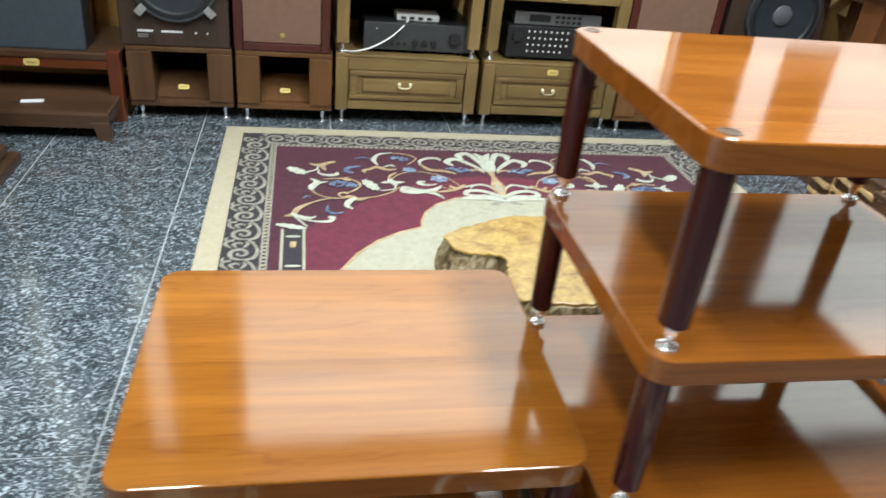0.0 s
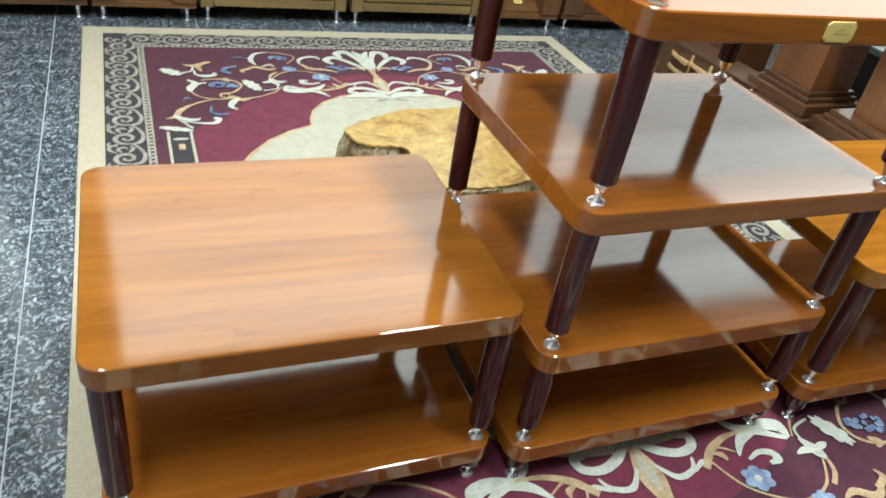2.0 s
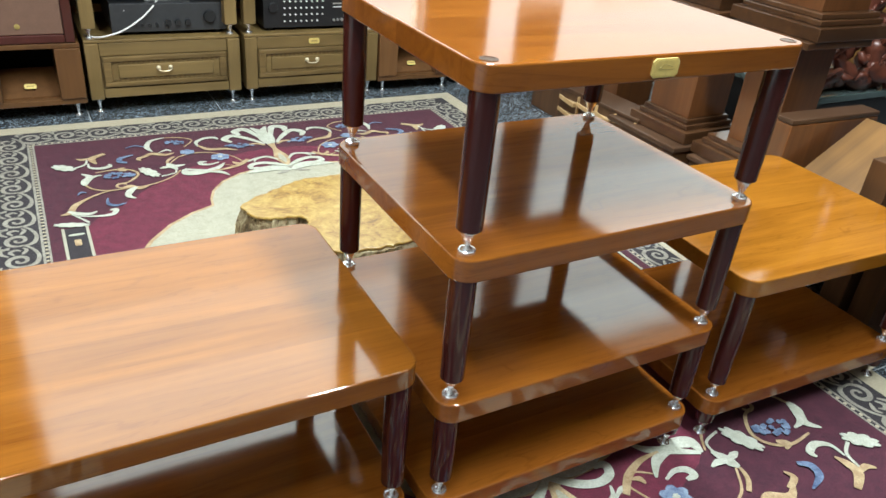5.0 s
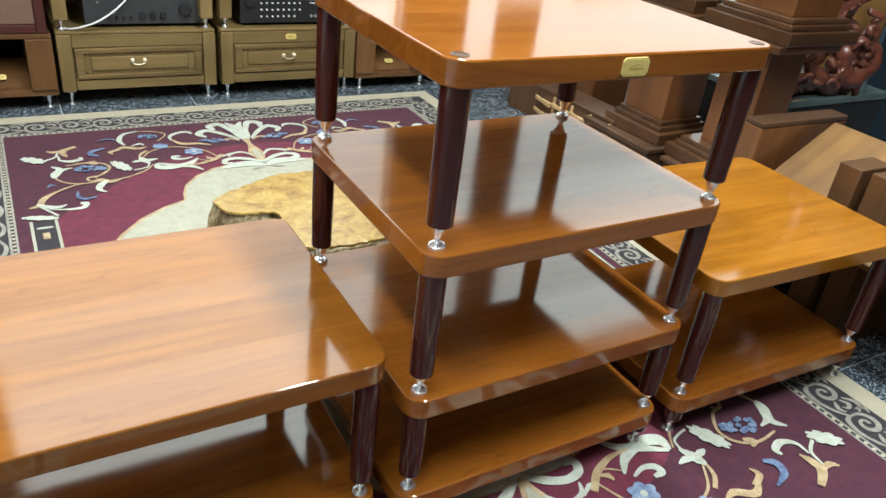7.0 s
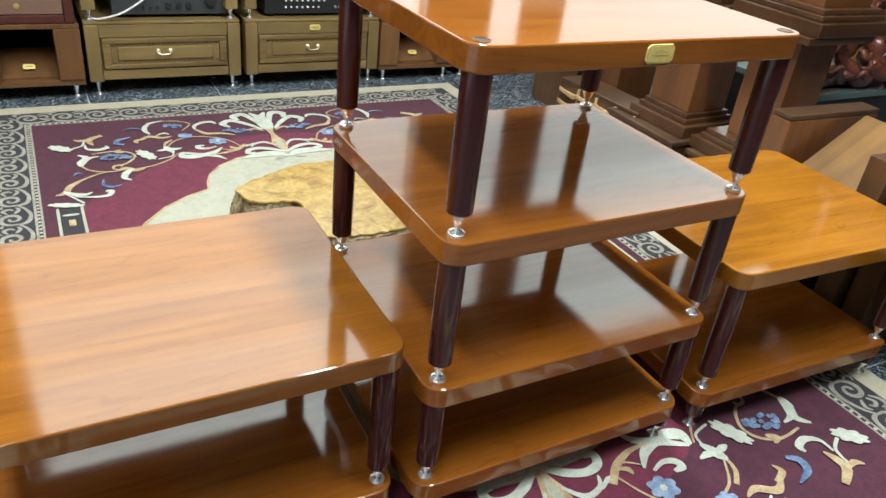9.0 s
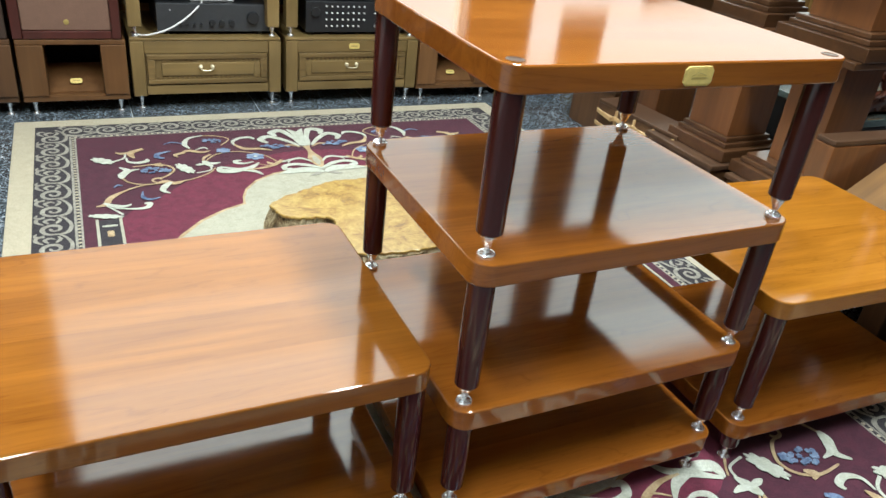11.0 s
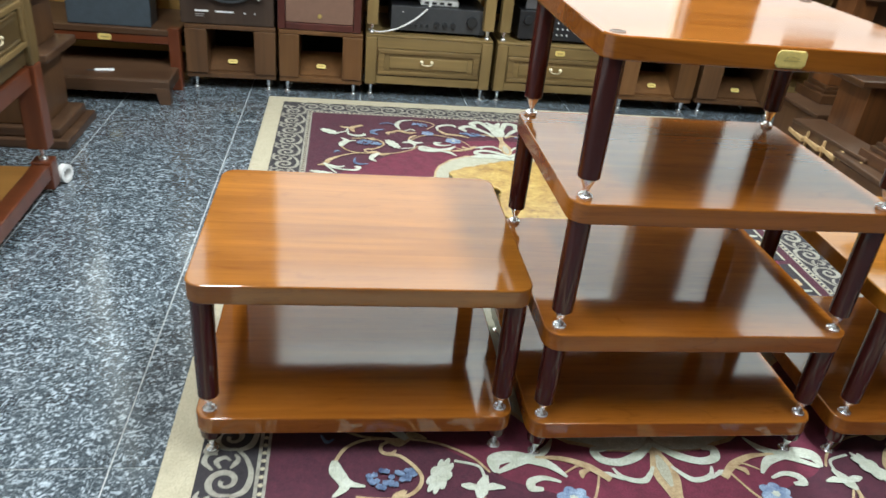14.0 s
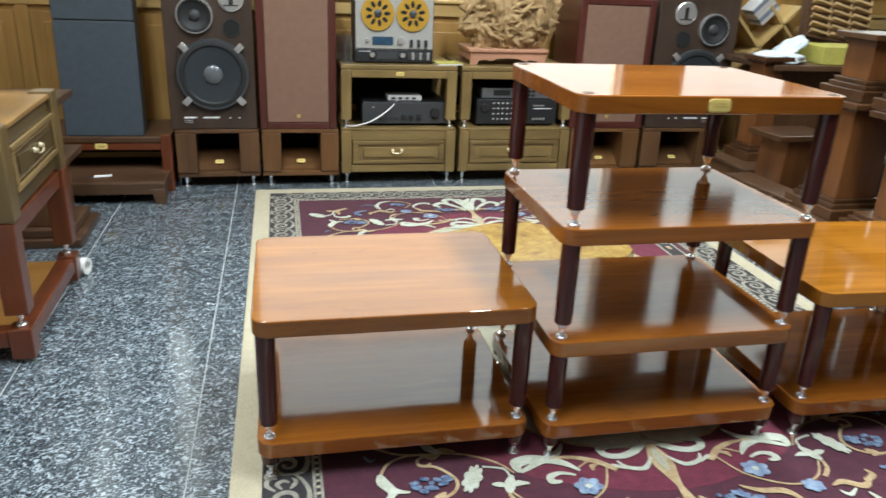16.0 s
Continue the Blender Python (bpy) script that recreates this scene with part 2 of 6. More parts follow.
GRILLE = plain("brown_grille_cloth", (0.205, 0.112, 0.075), rough=0.85, speck=0.12, scale=380, relief=0.25)
CONE = plain("dark_grey_paper_cone", (0.032, 0.038, 0.045), rough=0.26, speck=0.1, scale=30)
RUBBER = plain("black_rubber", (0.015, 0.016, 0.017), rough=0.55)
GOLDREEL = plain("gold_reel", (0.62, 0.36, 0.05), rough=0.35, metal=0.5, speck=0.06)
DISPLAY = plain("blue_meter_glass", (0.03, 0.07, 0.12), rough=0.1, speck=0.2)
YELLOWBOX = plain("yellow_green_carton", (0.42, 0.38, 0.08), rough=0.7, speck=0.1)
PLASTICBAG = plain("white_plastic_bag", (0.62, 0.70, 0.76), rough=0.25, speck=0.15, scale=25, relief=0.3)
GREENGREY = plain("green_grey_glass_top", (0.10, 0.14, 0.135), rough=0.2, coat=0.6)
GLASS = plain("frosted_window_glass", (0.9, 0.95, 0.95), rough=0.55, speck=0.0, relief=0.0, transmission=1.0)
ACRYLIC = plain("clear_acrylic", (0.85, 0.88, 0.88), rough=0.08, speck=0.0, relief=0.0, transmission=0.9)

# terrazzo
TERRAZZO, nt, b = material("dark_terrazzo")
v = coords(nt, (1, 1.15, 1), vary=2)
n = node(nt, "ShaderNodeTexNoise", Scale=54.0, Detail=3.0, Roughness=0.58, Distortion=2.3)
nt.links.new(v, n.inputs["Vector"])
flecks = ramp(nt, n.outputs[0], [(0.53, (0, 0, 0)), (0.59, (0.7, 0.7, 0.7)), (0.66, (1, 1, 1))])
n3 = node(nt, "ShaderNodeTexNoise", Scale=135.0, Detail=2.0, Roughness=0.6, Distortion=1.6)
nt.links.new(v, n3.inputs["Vector"])
grit = ramp(nt, n3.outputs[0], [(0.52, (0, 0, 0)), (0.66, (0.5, 0.5, 0.5))])
nv = node(nt, "ShaderNodeTexVoronoi", Scale=48.0, Randomness=1.0)
nv.feature = "DISTANCE_TO_EDGE"
nt.links.new(v, nv.inputs["Vector"])
seam = ramp(nt, nv.outputs["Distance"], [(0.0, (0.42, 0.42, 0.42)), (0.055, (0, 0, 0))])
n2 = node(nt, "ShaderNodeTexNoise", Scale=11.0, Detail=3.0)
nt.links.new(v, n2.inputs["Vector"])
ground = ramp(nt, n2.outputs[0], [(0.3, (0.018, 0.026, 0.034)), (0.7, (0.044, 0.058, 0.070))])
ground = mix(nt, grit, ground, (0.16, 0.19, 0.21))
ground = mix(nt, mix(nt, 1.0, seam, n2.outputs[0], "MULTIPLY"), ground, (0.34, 0.39, 0.42))
col = mix(nt, flecks, ground, (0.42, 0.48, 0.53))
nt.links.new(col, b.inputs["Base Color"])
b.inputs["Roughness"].default_value = 0.26
b.inputs["Coat Weight"].default_value = 0.75
b.inputs["Coat Roughness"].default_value = 0.10
GROUT = plain("pale_grout", (0.50, 0.52, 0.52), rough=0.8)


def pile(name, colour, colour2=None, speck=0.2):
    """Cut wool pile."""
    m, nt, b = material(name)
    n = node(nt, "ShaderNodeTexNoise", Scale=330.0, Detail=3.0, Roughness=0.7)
    nt.links.new(coords(nt, (1, 1, 1)), n.inputs["Vector"])
    n2 = node(nt, "ShaderNodeTexNoise", Scale=34.0, Detail=6.0, Roughness=0.72)
    nt.links.new(coords(nt, (1, 1, 1)), n2.inputs["Vector"])
    other = colour2 or tuple(k * 0.72 for k in colour)
    base = ramp(nt, n2.outputs[0], [(0.35, other), (0.62, colour)])
    tone = ramp(nt, n.outputs[0], [(0.3, (1 - speck * 1.6,) * 3), (0.7, (1 + speck * 0.5,) * 3)])
    nt.links.new(mix(nt, 1.0, base, tone, "MULTIPLY"), b.inputs["Base Color"])
    b.inputs["Roughness"].default_value = 0.95
    b.inputs["Sheen Weight"].default_value = 0.06
    bump(nt, b, n.outputs[0], 0.5, 0.003)
    return m


PILE_BEIGE = pile("beige_pile", (0.56, 0.50, 0.36), (0.50, 0.44, 0.31))
PILE_CHARCOAL = pile("charcoal_pile", (0.040, 0.034, 0.040))
PILE_PLUM = pile("plum_pile", (0.098, 0.022, 0.040), (0.064, 0.015, 0.030), 0.26)
PILE_CRIMSON = pile("crimson_pile", (0.190, 0.028, 0.058), (0.125, 0.020, 0.040), 0.26)
PILE_CREAM = pile("cream_pile", (0.50, 0.485, 0.375), (0.42, 0.405, 0.305))
PILE_WHITE = pile("ivory_pile", (0.62, 0.65, 0.56), (0.48, 0.50, 0.39))
PILE_GOLD = pile("gold_pile", (0.60, 0.46, 0.27), (0.38, 0.25, 0.13))
PILE_BLUE = pile("blue_pile", (0.26, 0.36, 0.52), (0.045, 0.075, 0.17), 0.3)
PILE_SKY = pile("pale_blue_pile", (0.36, 0.46, 0.60), (0.12, 0.18, 0.32), 0.3)
PILE_GREY = pile("grey_pile", (0.42, 0.40, 0.33), (0.27, 0.25, 0.21))

# burl slab
BURL, nt, b = material("polished_burl")
n = node(nt, "ShaderNodeTexNoise", Scale=9.0, Detail=8.0, Roughness=0.65, Distortion=2.8)
nt.links.new(coords(nt, (1, 1, 1)), n.inputs["Vector"])
n2 = node(nt, "ShaderNodeTexNoise", Scale=38.0, Detail=5.0, Roughness=0.7, Distortion=1.5)
nt.links.new(coords(nt, (1, 1, 1)), n2.inputs["Vector"])
c1 = ramp(nt, n.outputs[0], [(0.30, (0.17, 0.080, 0.016)), (0.43, (0.36, 0.210, 0.045)), (0.60, (0.48, 0.325, 0.085)), (0.8, (0.54, 0.41, 0.15))])
c2 = ramp(nt, n2.outputs[0], [(0.35, (0.70, 0.64, 0.55)), (0.6, (1.0, 1.0, 1.0))])
nt.links.new(mix(nt, 1.0, c1, c2, "MULTIPLY"), b.inputs["Base Color"])
b.inputs["Roughness"].default_value = 0.32
b.inputs["Coat Weight"].default_value = 0.5
b.inputs["Coat Roughness"].default_value = 0.2
BARK, nt, b = material("gnarled_bark")
n = node(nt, "ShaderNodeTexNoise", Scale=22.0, Detail=8.0, Roughness=0.75, Distortion=1.5)
nt.links.new(coords(nt, (1, 1, 0.5)), n.inputs["Vector"])
nt.links.new(ramp(nt, n.outputs[0], [(0.36, (0.045, 0.030, 0.014)), (0.47, (0.20, 0.13, 0.055)), (0.58, (0.60, 0.50, 0.30)), (0.72, (0.72, 0.66, 0.50))]), b.inputs["Base Color"])
b.inputs["Roughness"].default_value = 0.75
bump(nt, b, n.outputs[0], 0.8, 0.01)
ROOT, nt, b = material("dry_root_wood")
n = node(nt, "ShaderNodeTexNoise", Scale=30.0, Detail=8.0, Roughness=0.7, Distortion=1.8)
nt.links.new(coords(nt, (1, 1, 0.35)), n.inputs["Vector"])
nt.links.new(ramp(nt, n.outputs[0], [(0.33, (0.14, 0.075, 0.030)), (0.52, (0.42, 0.27, 0.12)), (0.72, (0.60, 0.44, 0.24))]), b.inputs["Base Color"])
b.inputs["Roughness"].default_value = 0.7
bump(nt, b, n.outputs[0], 0.8, 0.008)

# ---- building helpers ----


def part(name, bm, mat, parent=None, label="", smooth=True, angle=20):
    """Link a bmesh as one mesh object, under a thing or a part."""
    me = bpy.data.meshes.new(name)
    bmesh.ops.recalc_face_normals(bm, faces=bm.faces)
    bm.to_mesh(me)
    bm.free()
    if smooth:
        me.shade_smooth()
        me.set_sharp_from_angle(angle=radians(angle))
        for f in me.polygons:
            if len(f.vertices) > 12:
                f.use_smooth = False
    me.materials.append(mat)
    ob = new(name, me)
    if parent:
        ob.parent = parent
    if label:
        tagged(ob, label)
    return ob


def thing(name, m, label, category, group=""):
    ob = new(name)
    ob.empty_display_size = 0.05
    ob.matrix_basis = m
    return tagged(ob, label, category, group)


def box(x0, x1, y0, y1, z0, z1, bevel=0.0, seg=2, bm=None):
    """A box with rounded edges, added to bm if one is given."""
    one = bmesh.new()
    bmesh.ops.create_cube(one, size=1)
    for v in one.verts:
        v.co = Vector(((x0 + x1) / 2 + v.co.x * (x1 - x0), (y0 + y1) / 2 + v.co.y * (y1 - y0), (z0 + z1) / 2 + v.co.z * (z1 - z0)))
    if bevel:
        bmesh.ops.bevel(one, geom=one.edges[:], offset=bevel, segments=seg, profile=0.5, affect="EDGES")
    return joined(one, bm)


def joined(one, bm):
    if bm is None:
        return one
    me = bpy.data.meshes.new("piece")
    one.to_mesh(me)
    one.free()
    bm.from_mesh(me)
    bpy.data.meshes.remove(me)
    return bm


def lathe(profile, seg=24, bm=None, m=None, caps=True):
    """Turn (radius, height) pairs round z."""
    one = bmesh.new()
    rings = []
    for r, z in profile:
        rings.append([one.verts.new((r * math.cos(2 * math.pi * i / seg), r * math.sin(2 * math.pi * i / seg), z)) for i in range(seg)])
    for a, c in zip(rings, rings[1:]):
        for i in range(seg):
            one.faces.new((a[i], a[(i + 1) % seg], c[(i + 1) % seg], c[i]))
    for ring in (rings[0], rings[-1]) if caps else ():
        one.faces.new(ring)
    if m is not None:
        bmesh.ops.transform(one, matrix=m, verts=one.verts)
    return joined(one, bm)


def slab(outline, z0, z1, edge=0.003, bm=None):
    """A flat piece with the given outline and softened rims."""
    one = bmesh.new()

    def ring(z, inset):
        out = []
        n_ = len(outline)
        for i in range(n_):
            p, q = Vector(outline[i - 1]), Vector(outline[(i + 1) % n_])
            t_ = (q - p).normalized()
            nrm = Vector((t_.y, -t_.x))
            out.append(one.verts.new((outline[i][0] - nrm.x * inset, outline[i][1] - nrm.y * inset, z)))
        return out
    levels = [(z0, edge), (z0 + edge * 0.3, edge * 0.3), (z0 + edge, 0), (z1 - edge, 0), (z1 - edge * 0.3, edge * 0.3), (z1, edge)] if edge else [(z0, 0), (z1, 0)]
    rings = [ring(z, k) for z, k in levels]
    n_ = len(outline)
    for a, c in zip(rings, rings[1:]):
        for i in range(n_):
            one.faces.new((a[i], a[(i + 1) % n_], c[(i + 1) % n_], c[i]))
    one.faces.new(rings[0][::-1])
    one.faces.new(rings[-1])
    return joined(one, bm)


def round_rect(x0, x1, y0, y1, r, seg=7):
    pts = []
    for cx, cy, a0 in ((x1 - r, y1 - r, 0), (x0 + r, y1 - r, 90), (x0 + r, y0 + r, 180), (x1 - r, y0 + r, 270)):
        for i in range(seg + 1):
            a = radians(a0 + 90 * i / seg)
            pts.append((cx + r * math.cos(a), cy + r * math.sin(a)))
    return pts


def tube(points, radius, seg=8, bm=None):
    """A round bar along a line of points."""
    one = bmesh.new()
    pts = [Vector(p) for p in points]
    rings = []
    for i, p in enumerate(pts):
        d = (pts[min(i + 1, len(pts) - 1)] - pts[max(i - 1, 0)]).normalized()
        side = d.cross(Vector((0.13, 0.21, 0.97))).normalized()
        up = side.cross(d)
        r = radius[i] if isinstance(radius, (list, tuple)) else radius
        rings.append([one.verts.new(p + (side * math.cos(2 * math.pi * k / seg) + up * math.sin(2 * math.pi * k / seg)) * r) for k in range(seg)])
    for a, c in zip(rings, rings[1:]):
        for k in range(seg):
            one.faces.new((a[k], a[(k + 1) % seg], c[(k + 1) % seg], c[k]))
    one.faces.new(rings[0])
    one.faces.new(rings[-1])
    return joined(one, bm)


def smooth_line(points, steps=8):
    """A rounded line through the points."""
    pts = [Vector(p) for p in points]
    out = []
    for i in range(len(pts) - 1):
        a, b_, c, d = pts[max(i - 1, 0)], pts[i], pts[i + 1], pts[min(i + 2, len(pts) - 1)]
        for k in range(steps):
            t = k / steps
            out.append(0.5 * ((2 * b_) + (c - a) * t + (2 * a - 5 * b_ + 4 * c - d) * t * t + (3 * b_ - a - 3 * c + d) * t ** 3))
    return out + [pts[-1]]


def frustum(x0, x1, y0, y1, z0, z1, top, bm=None):
    """A block that narrows upward by top on each side."""
    one = box(x0, x1, y0, y1, z0, z1)
    cx, cy = (x0 + x1) / 2, (y0 + y1) / 2
    for v in one.verts:
        if v.co.z > (z0 + z1) / 2:
            v.co.x += top if v.co.x < cx else -top
            v.co.y += top if v.co.y < cy else -top
    bmesh.ops.bevel(one, geom=one.edges[:], offset=0.002, segments=2, affect="EDGES")
    return joined(one, bm)


def structure(name, bm, mat, label="", parent=None):
    ob = part(name, bm, mat, parent, smooth=True)
    if parent is None:
        tagged(ob, label, "", "", "structure")
    return ob


# ---- room ----
X0, X1, Y0 = -1.85, 6.00, -2.60
CEIL = 3.22
structure("ceiling", box(X0 - 0.2, X1 + 0.2, Y0 - 0.2, BACK + 0.2, CEIL, CEIL + 0.15), CEILPAINT, "plain pale grey painted ceiling")
structure("subfloor", box(X0 - 0.2, X1 + 0.2, Y0 - 0.2, BACK + 0.2, -0.12, -0.0045), GROUT, "pale grout bed under the terrazzo tiles")

bm = box(X0, X1, BACK, BACK + 0.16, 0, SILL)
box(X0, X1, BACK, BACK + 0.16, HEAD, CEIL, bm=bm)
edges = [X0] + [v for span in WINDOW_SPANS for v in span] + [X1]
for x0, x1 in zip(edges[::2], edges[1::2]):
    box(x0, x1, BACK, BACK + 0.16, SILL, HEAD, bm=bm)
wall_back = structure("wall_back", bm, WALLPAINT, "back wall with tall windows above golden wood wainscot")
for i, (x0, x1) in enumerate(WINDOW_SPANS):
    win = structure("window_%d" % (i + 1), box(x0, x1, BACK + 0.06, BACK + 0.10, SILL, SILL + 0.04), GOLDWOOD_X, "tall daylight window in the back wall")
    bm = box(x0, x0 + 0.03, BACK + 0.06, BACK + 0.10, SILL + 0.04, HEAD)
    box(x1 - 0.03, x1, BACK + 0.06, BACK + 0.10, SILL + 0.04, HEAD, bm=bm)
    structure("window_frame", bm, GOLDWOOD, parent=win)
    pane = structure("pane", box(x0 + 0.03, x1 - 0.03, BACK + 0.078, BACK + 0.084, SILL + 0.04, HEAD), GLASS, parent=win)
    pane.visible_shadow = False
# wooden pilasters between the windows
for x0, x1 in zip(edges[::2], edges[1::2]):
    if x1 - x0 > 0.05:
        structure("trim", box(x0 + 0.004, x1 - 0.004, BACK - 0.03, BACK - 0.002, SILL + 0.06, HEAD, 0.004), WALNUT_Z, "dark wooden pilaster between windows")

# golden wainscot: planks, rails and raised panels
wainscot = structure("trim", box(X0, X1, BACK - 0.012, BACK - 0.003, 0.0, SILL), GOLDWOOD, "golden wood wainscot backing")
wainscot.name = "wainscot"


def raised_panel(w, h):
    bm = box(-w / 2, w / 2, -0.010, 0, -h / 2, h / 2, 0.003)
    frustum_pts = box(-w / 2 + 0.05, w / 2 - 0.05, -0.020, -0.008, -h / 2 + 0.05, h / 2 - 0.05, 0.006, 2)
    return joined(frustum_pts, bm)


x = X0 + 0.02
while x < X1 - 0.3:
    p = part("panel", raised_panel(0.40, 0.62), GOLDWOOD, wainscot)
    p.location = (x + 0.21, BACK - 0.013, 0.46)
    p = part("stile", box(-0.03, 0.03, -0.016, 0, 0.10, 0.80, 0.003), GOLDWOOD, wainscot)
    p.location = (x + 0.45, BACK - 0.013, 0)
    x += 0.48
part("rail", box(X0, X1, BACK - 0.034, BACK - 0.012, 0.80, 0.87, 0.006), GOLDWOOD_X, wainscot)
part("rail", box(X0, X1, BACK - 0.050, BACK - 0.012, 0.87, 0.89, 0.006), GOLDWOOD_X, wainscot)
part("rail", box(X0, X1, BACK - 0.050, BACK - 0.012, SILL - 0.03, SILL, 0.008), GOLDWOOD_X, wainscot)
part("skirting", box(X0, X1, BACK - 0.034, BACK - 0.012, 0.0, 0.10, 0.006), GOLDWOOD_X, wainscot)

# left wall, clad in golden planks with frames
bm = box(X0 - 0.16, X0, Y0, -1.27, 0, CEIL)
box(X0 - 0.16, X0, 0.87, BACK, 0, CEIL, bm=bm)
box(X0 - 0.16, X0, -1.27, 0.87, 2.40, CEIL, bm=bm)
structure("wall_left", bm, WALLPAINT, "side wall with an open shop doorway, clad in golden wood")
cladding = structure("wood_cladding", box(X0 + 0.002, X0 + 0.010, 0.92, BACK - 0.06, 0.0, 2.2), GOLDWOOD, "golden wood cladding with moulded frames")
for k in range(5):
    y = 0.94 + k * 0.55
    part("stile", box(X0 + 0.011, X0 + 0.034, y, y + 0.10, 0.0, 2.2, 0.005), GOLDWOOD, cladding)
for z in (0.0, 0.52, 0.98, 1.5, 2.1):
    part("rail", box(X0 + 0.036, X0 + 0.066, 0.92, BACK - 0.06, z, z + 0.09, 0.008), GOLDWOOD_X, cladding)
# low golden plank dado with a moulded ledge in front of the side wall
dado = structure("plank_dado", box(X0 + 0.07, -1.590, 1.15, BACK - 0.07, 0.0, 0.535), GOLDWOOD, "golden plank dado with a moulded ledge")
for k in range(17):
    y = 1.152 + k * 0.134
    part("plank", box(-1.5895, -1.574, y, y + 0.126, 0.002, 0.530, 0.004), GOLDWOOD, dado)
part("ledge_moulding", box(X0 + 0.07, -1.556, 1.15, BACK - 0.07, 0.5355, 0.556, 0.006), GOLDWOOD_X, dado)
part("ledge", box(X0 + 0.07, -1.535, 1.15, BACK - 0.07, 0.5565, 0.590, 0.008), GOLDWOOD_X, dado)
structure("wall_right", box(X1, X1 + 0.16, Y0, BACK, 0, CEIL), WALNUT, "plain dark wood side wall")
structure("wall_front", box(X0, X1, Y0 - 0.16, Y0, 0, CEIL), WALNUT, "plain dark wood front wall")
structure("threshold", box(X0 - 2.4, X0 - 0.2, -2.6, 1.2, -0.12, -0.004), GROUT, "pale paving outside the shop doorway")
# an unseen dark panel, added to cut a dark band into the wide window's reflection
hung = thing("unseen_dark_panel", pose(2.57, BACK - 0.03, 1.40), "unseen dark panel added in front of a window to darken its reflection", "panel")
part("board", box(-0.15, 0.15, -0.02, 0.0, 0.0, HEAD - 1.41, 0.004), WALNUT_Z, hung)
part("hanger", box(-0.01, 0.01, -0.012, 0.0295, HEAD - 1.4095, HEAD - 1.34, 0.002), BRASS_DARK, hung)

for lx, ly, ll, glow in TUBES:
    t = thing("ceiling_light", pose(lx, ly, CEIL), "long white ceiling batten light, switched on", "ceiling light", "ceiling lights")
    part("housing", box(-0.165, 0.165, -ll / 2 - 0.02, ll / 2 + 0.02, -0.06, 0.0, 0.006), WHITE, t)
    part("end_cap", box(-0.17, 0.17, -ll / 2 - 0.04, -ll / 2 - 0.0205, -0.07, 0.0, 0.004), WHITE, t)
    part("end_cap", box(-0.17, 0.17, ll / 2 + 0.0205, ll / 2 + 0.04, -0.07, 0.0, 0.004), WHITE, t)

# ---- equipment racks ----


def spike(name, parent, x, y, z, h=0.040, top=0.0125):
    """A polished cone on its disc, standing at z."""
    bm = lathe([(0.0118, 0), (0.0130, 0.001), (0.0130, 0.0055), (0.0115, 0.007), (0.0095, 0.0075), (0.0085, 0.0095), (0.0040, 0.011), (0.0042, 0.013), (top * 0.62, h * 0.60), (top * 0.95, h * 0.86), (top, h - 0.003), (top, h)], 20)
    ob = part(name, bm, CHROME, parent, "polished chrome cone spike")
    ob.location = (x, y, z)
    return ob


INSET, THICK = 0.026, 0.0372


def rack(name, m, tops, label, finish, badge=False, group="", ground=0.008, w=0.606, d=0.492):
    """An open hi-fi rack: boards on round legs with spikes. tops: height of each board's top."""
    t = thing(name, m, label, "rack", group)
    outline = round_rect(0, w, 0, d, 0.033)
    legs = [(INSET, INSET), (w - INSET, INSET), (INSET, d - INSET), (w - INSET, d - INSET)]
    below = ground
    for i, top in enumerate(tops):
        for x, y in legs:
            spike("spike", t, x, y, below, 0.038, 0.0125)
            leg = part("leg", lathe([(0.0175, 0), (0.0192, 0.002), (0.0205, (top - THICK - below - 0.038) * 0.5), (0.0205, top - THICK - below - 0.0375)], 28), MAHOGANY, t, "dark mahogany round leg")
            leg.location = (x, y, below + 0.038)
        bm = slab(outline, top - THICK, top, 0.0028)
        # on the golden rack, darker LACQUER below paints the shade under its lit top
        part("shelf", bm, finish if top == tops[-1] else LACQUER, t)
        below = top
    if len(tops) > 2:
        for x, y in legs:
            hole = part("socket", lathe([(0.0125, 0), (0.0125, 0.0006), (0.0085, 0.0012), (0.0085, 0.0006)], 20), WALNUT, t, "small recessed socket")
            hole.location = (x, y, tops[-1])
    if badge:
        zb, xb = tops[-1] - THICK / 2, w * 0.495
        o = [(-0.0245, -0.0085), (-0.019, -0.0135), (0.019, -0.0135), (0.0245, -0.0085), (0.0245, 0.0085), (0.019, 0.0135), (-0.019, 0.0135), (-0.0245, 0.0085)]
        bd = part("badge", slab(o, 0, 0.003, 0.0008), BRASS, t, "engraved brass badge")
        bd.matrix_local = pose(xb, -0.0001, zb, 90, 0, 0)
        bm = slab([(x_ * 0.86, y_ * 0.80) for x_, y_ in o], 0.0031, 0.0035, 0.0)
        part("badge_field", bm, BRASS, bd)
        bm = box(-0.013, 0.013, -0.0022, -0.0012, 0.0036, 0.0040)
        tube([(-0.012, 0.001, 0.0037), (-0.004, 0.0055, 0.0037), (0.004, 0.004, 0.0037), (0.012, 0.001, 0.0037)], 0.0004, 6, bm)
        part("badge_engraving", bm, BRASS_DARK, bd)
    return t


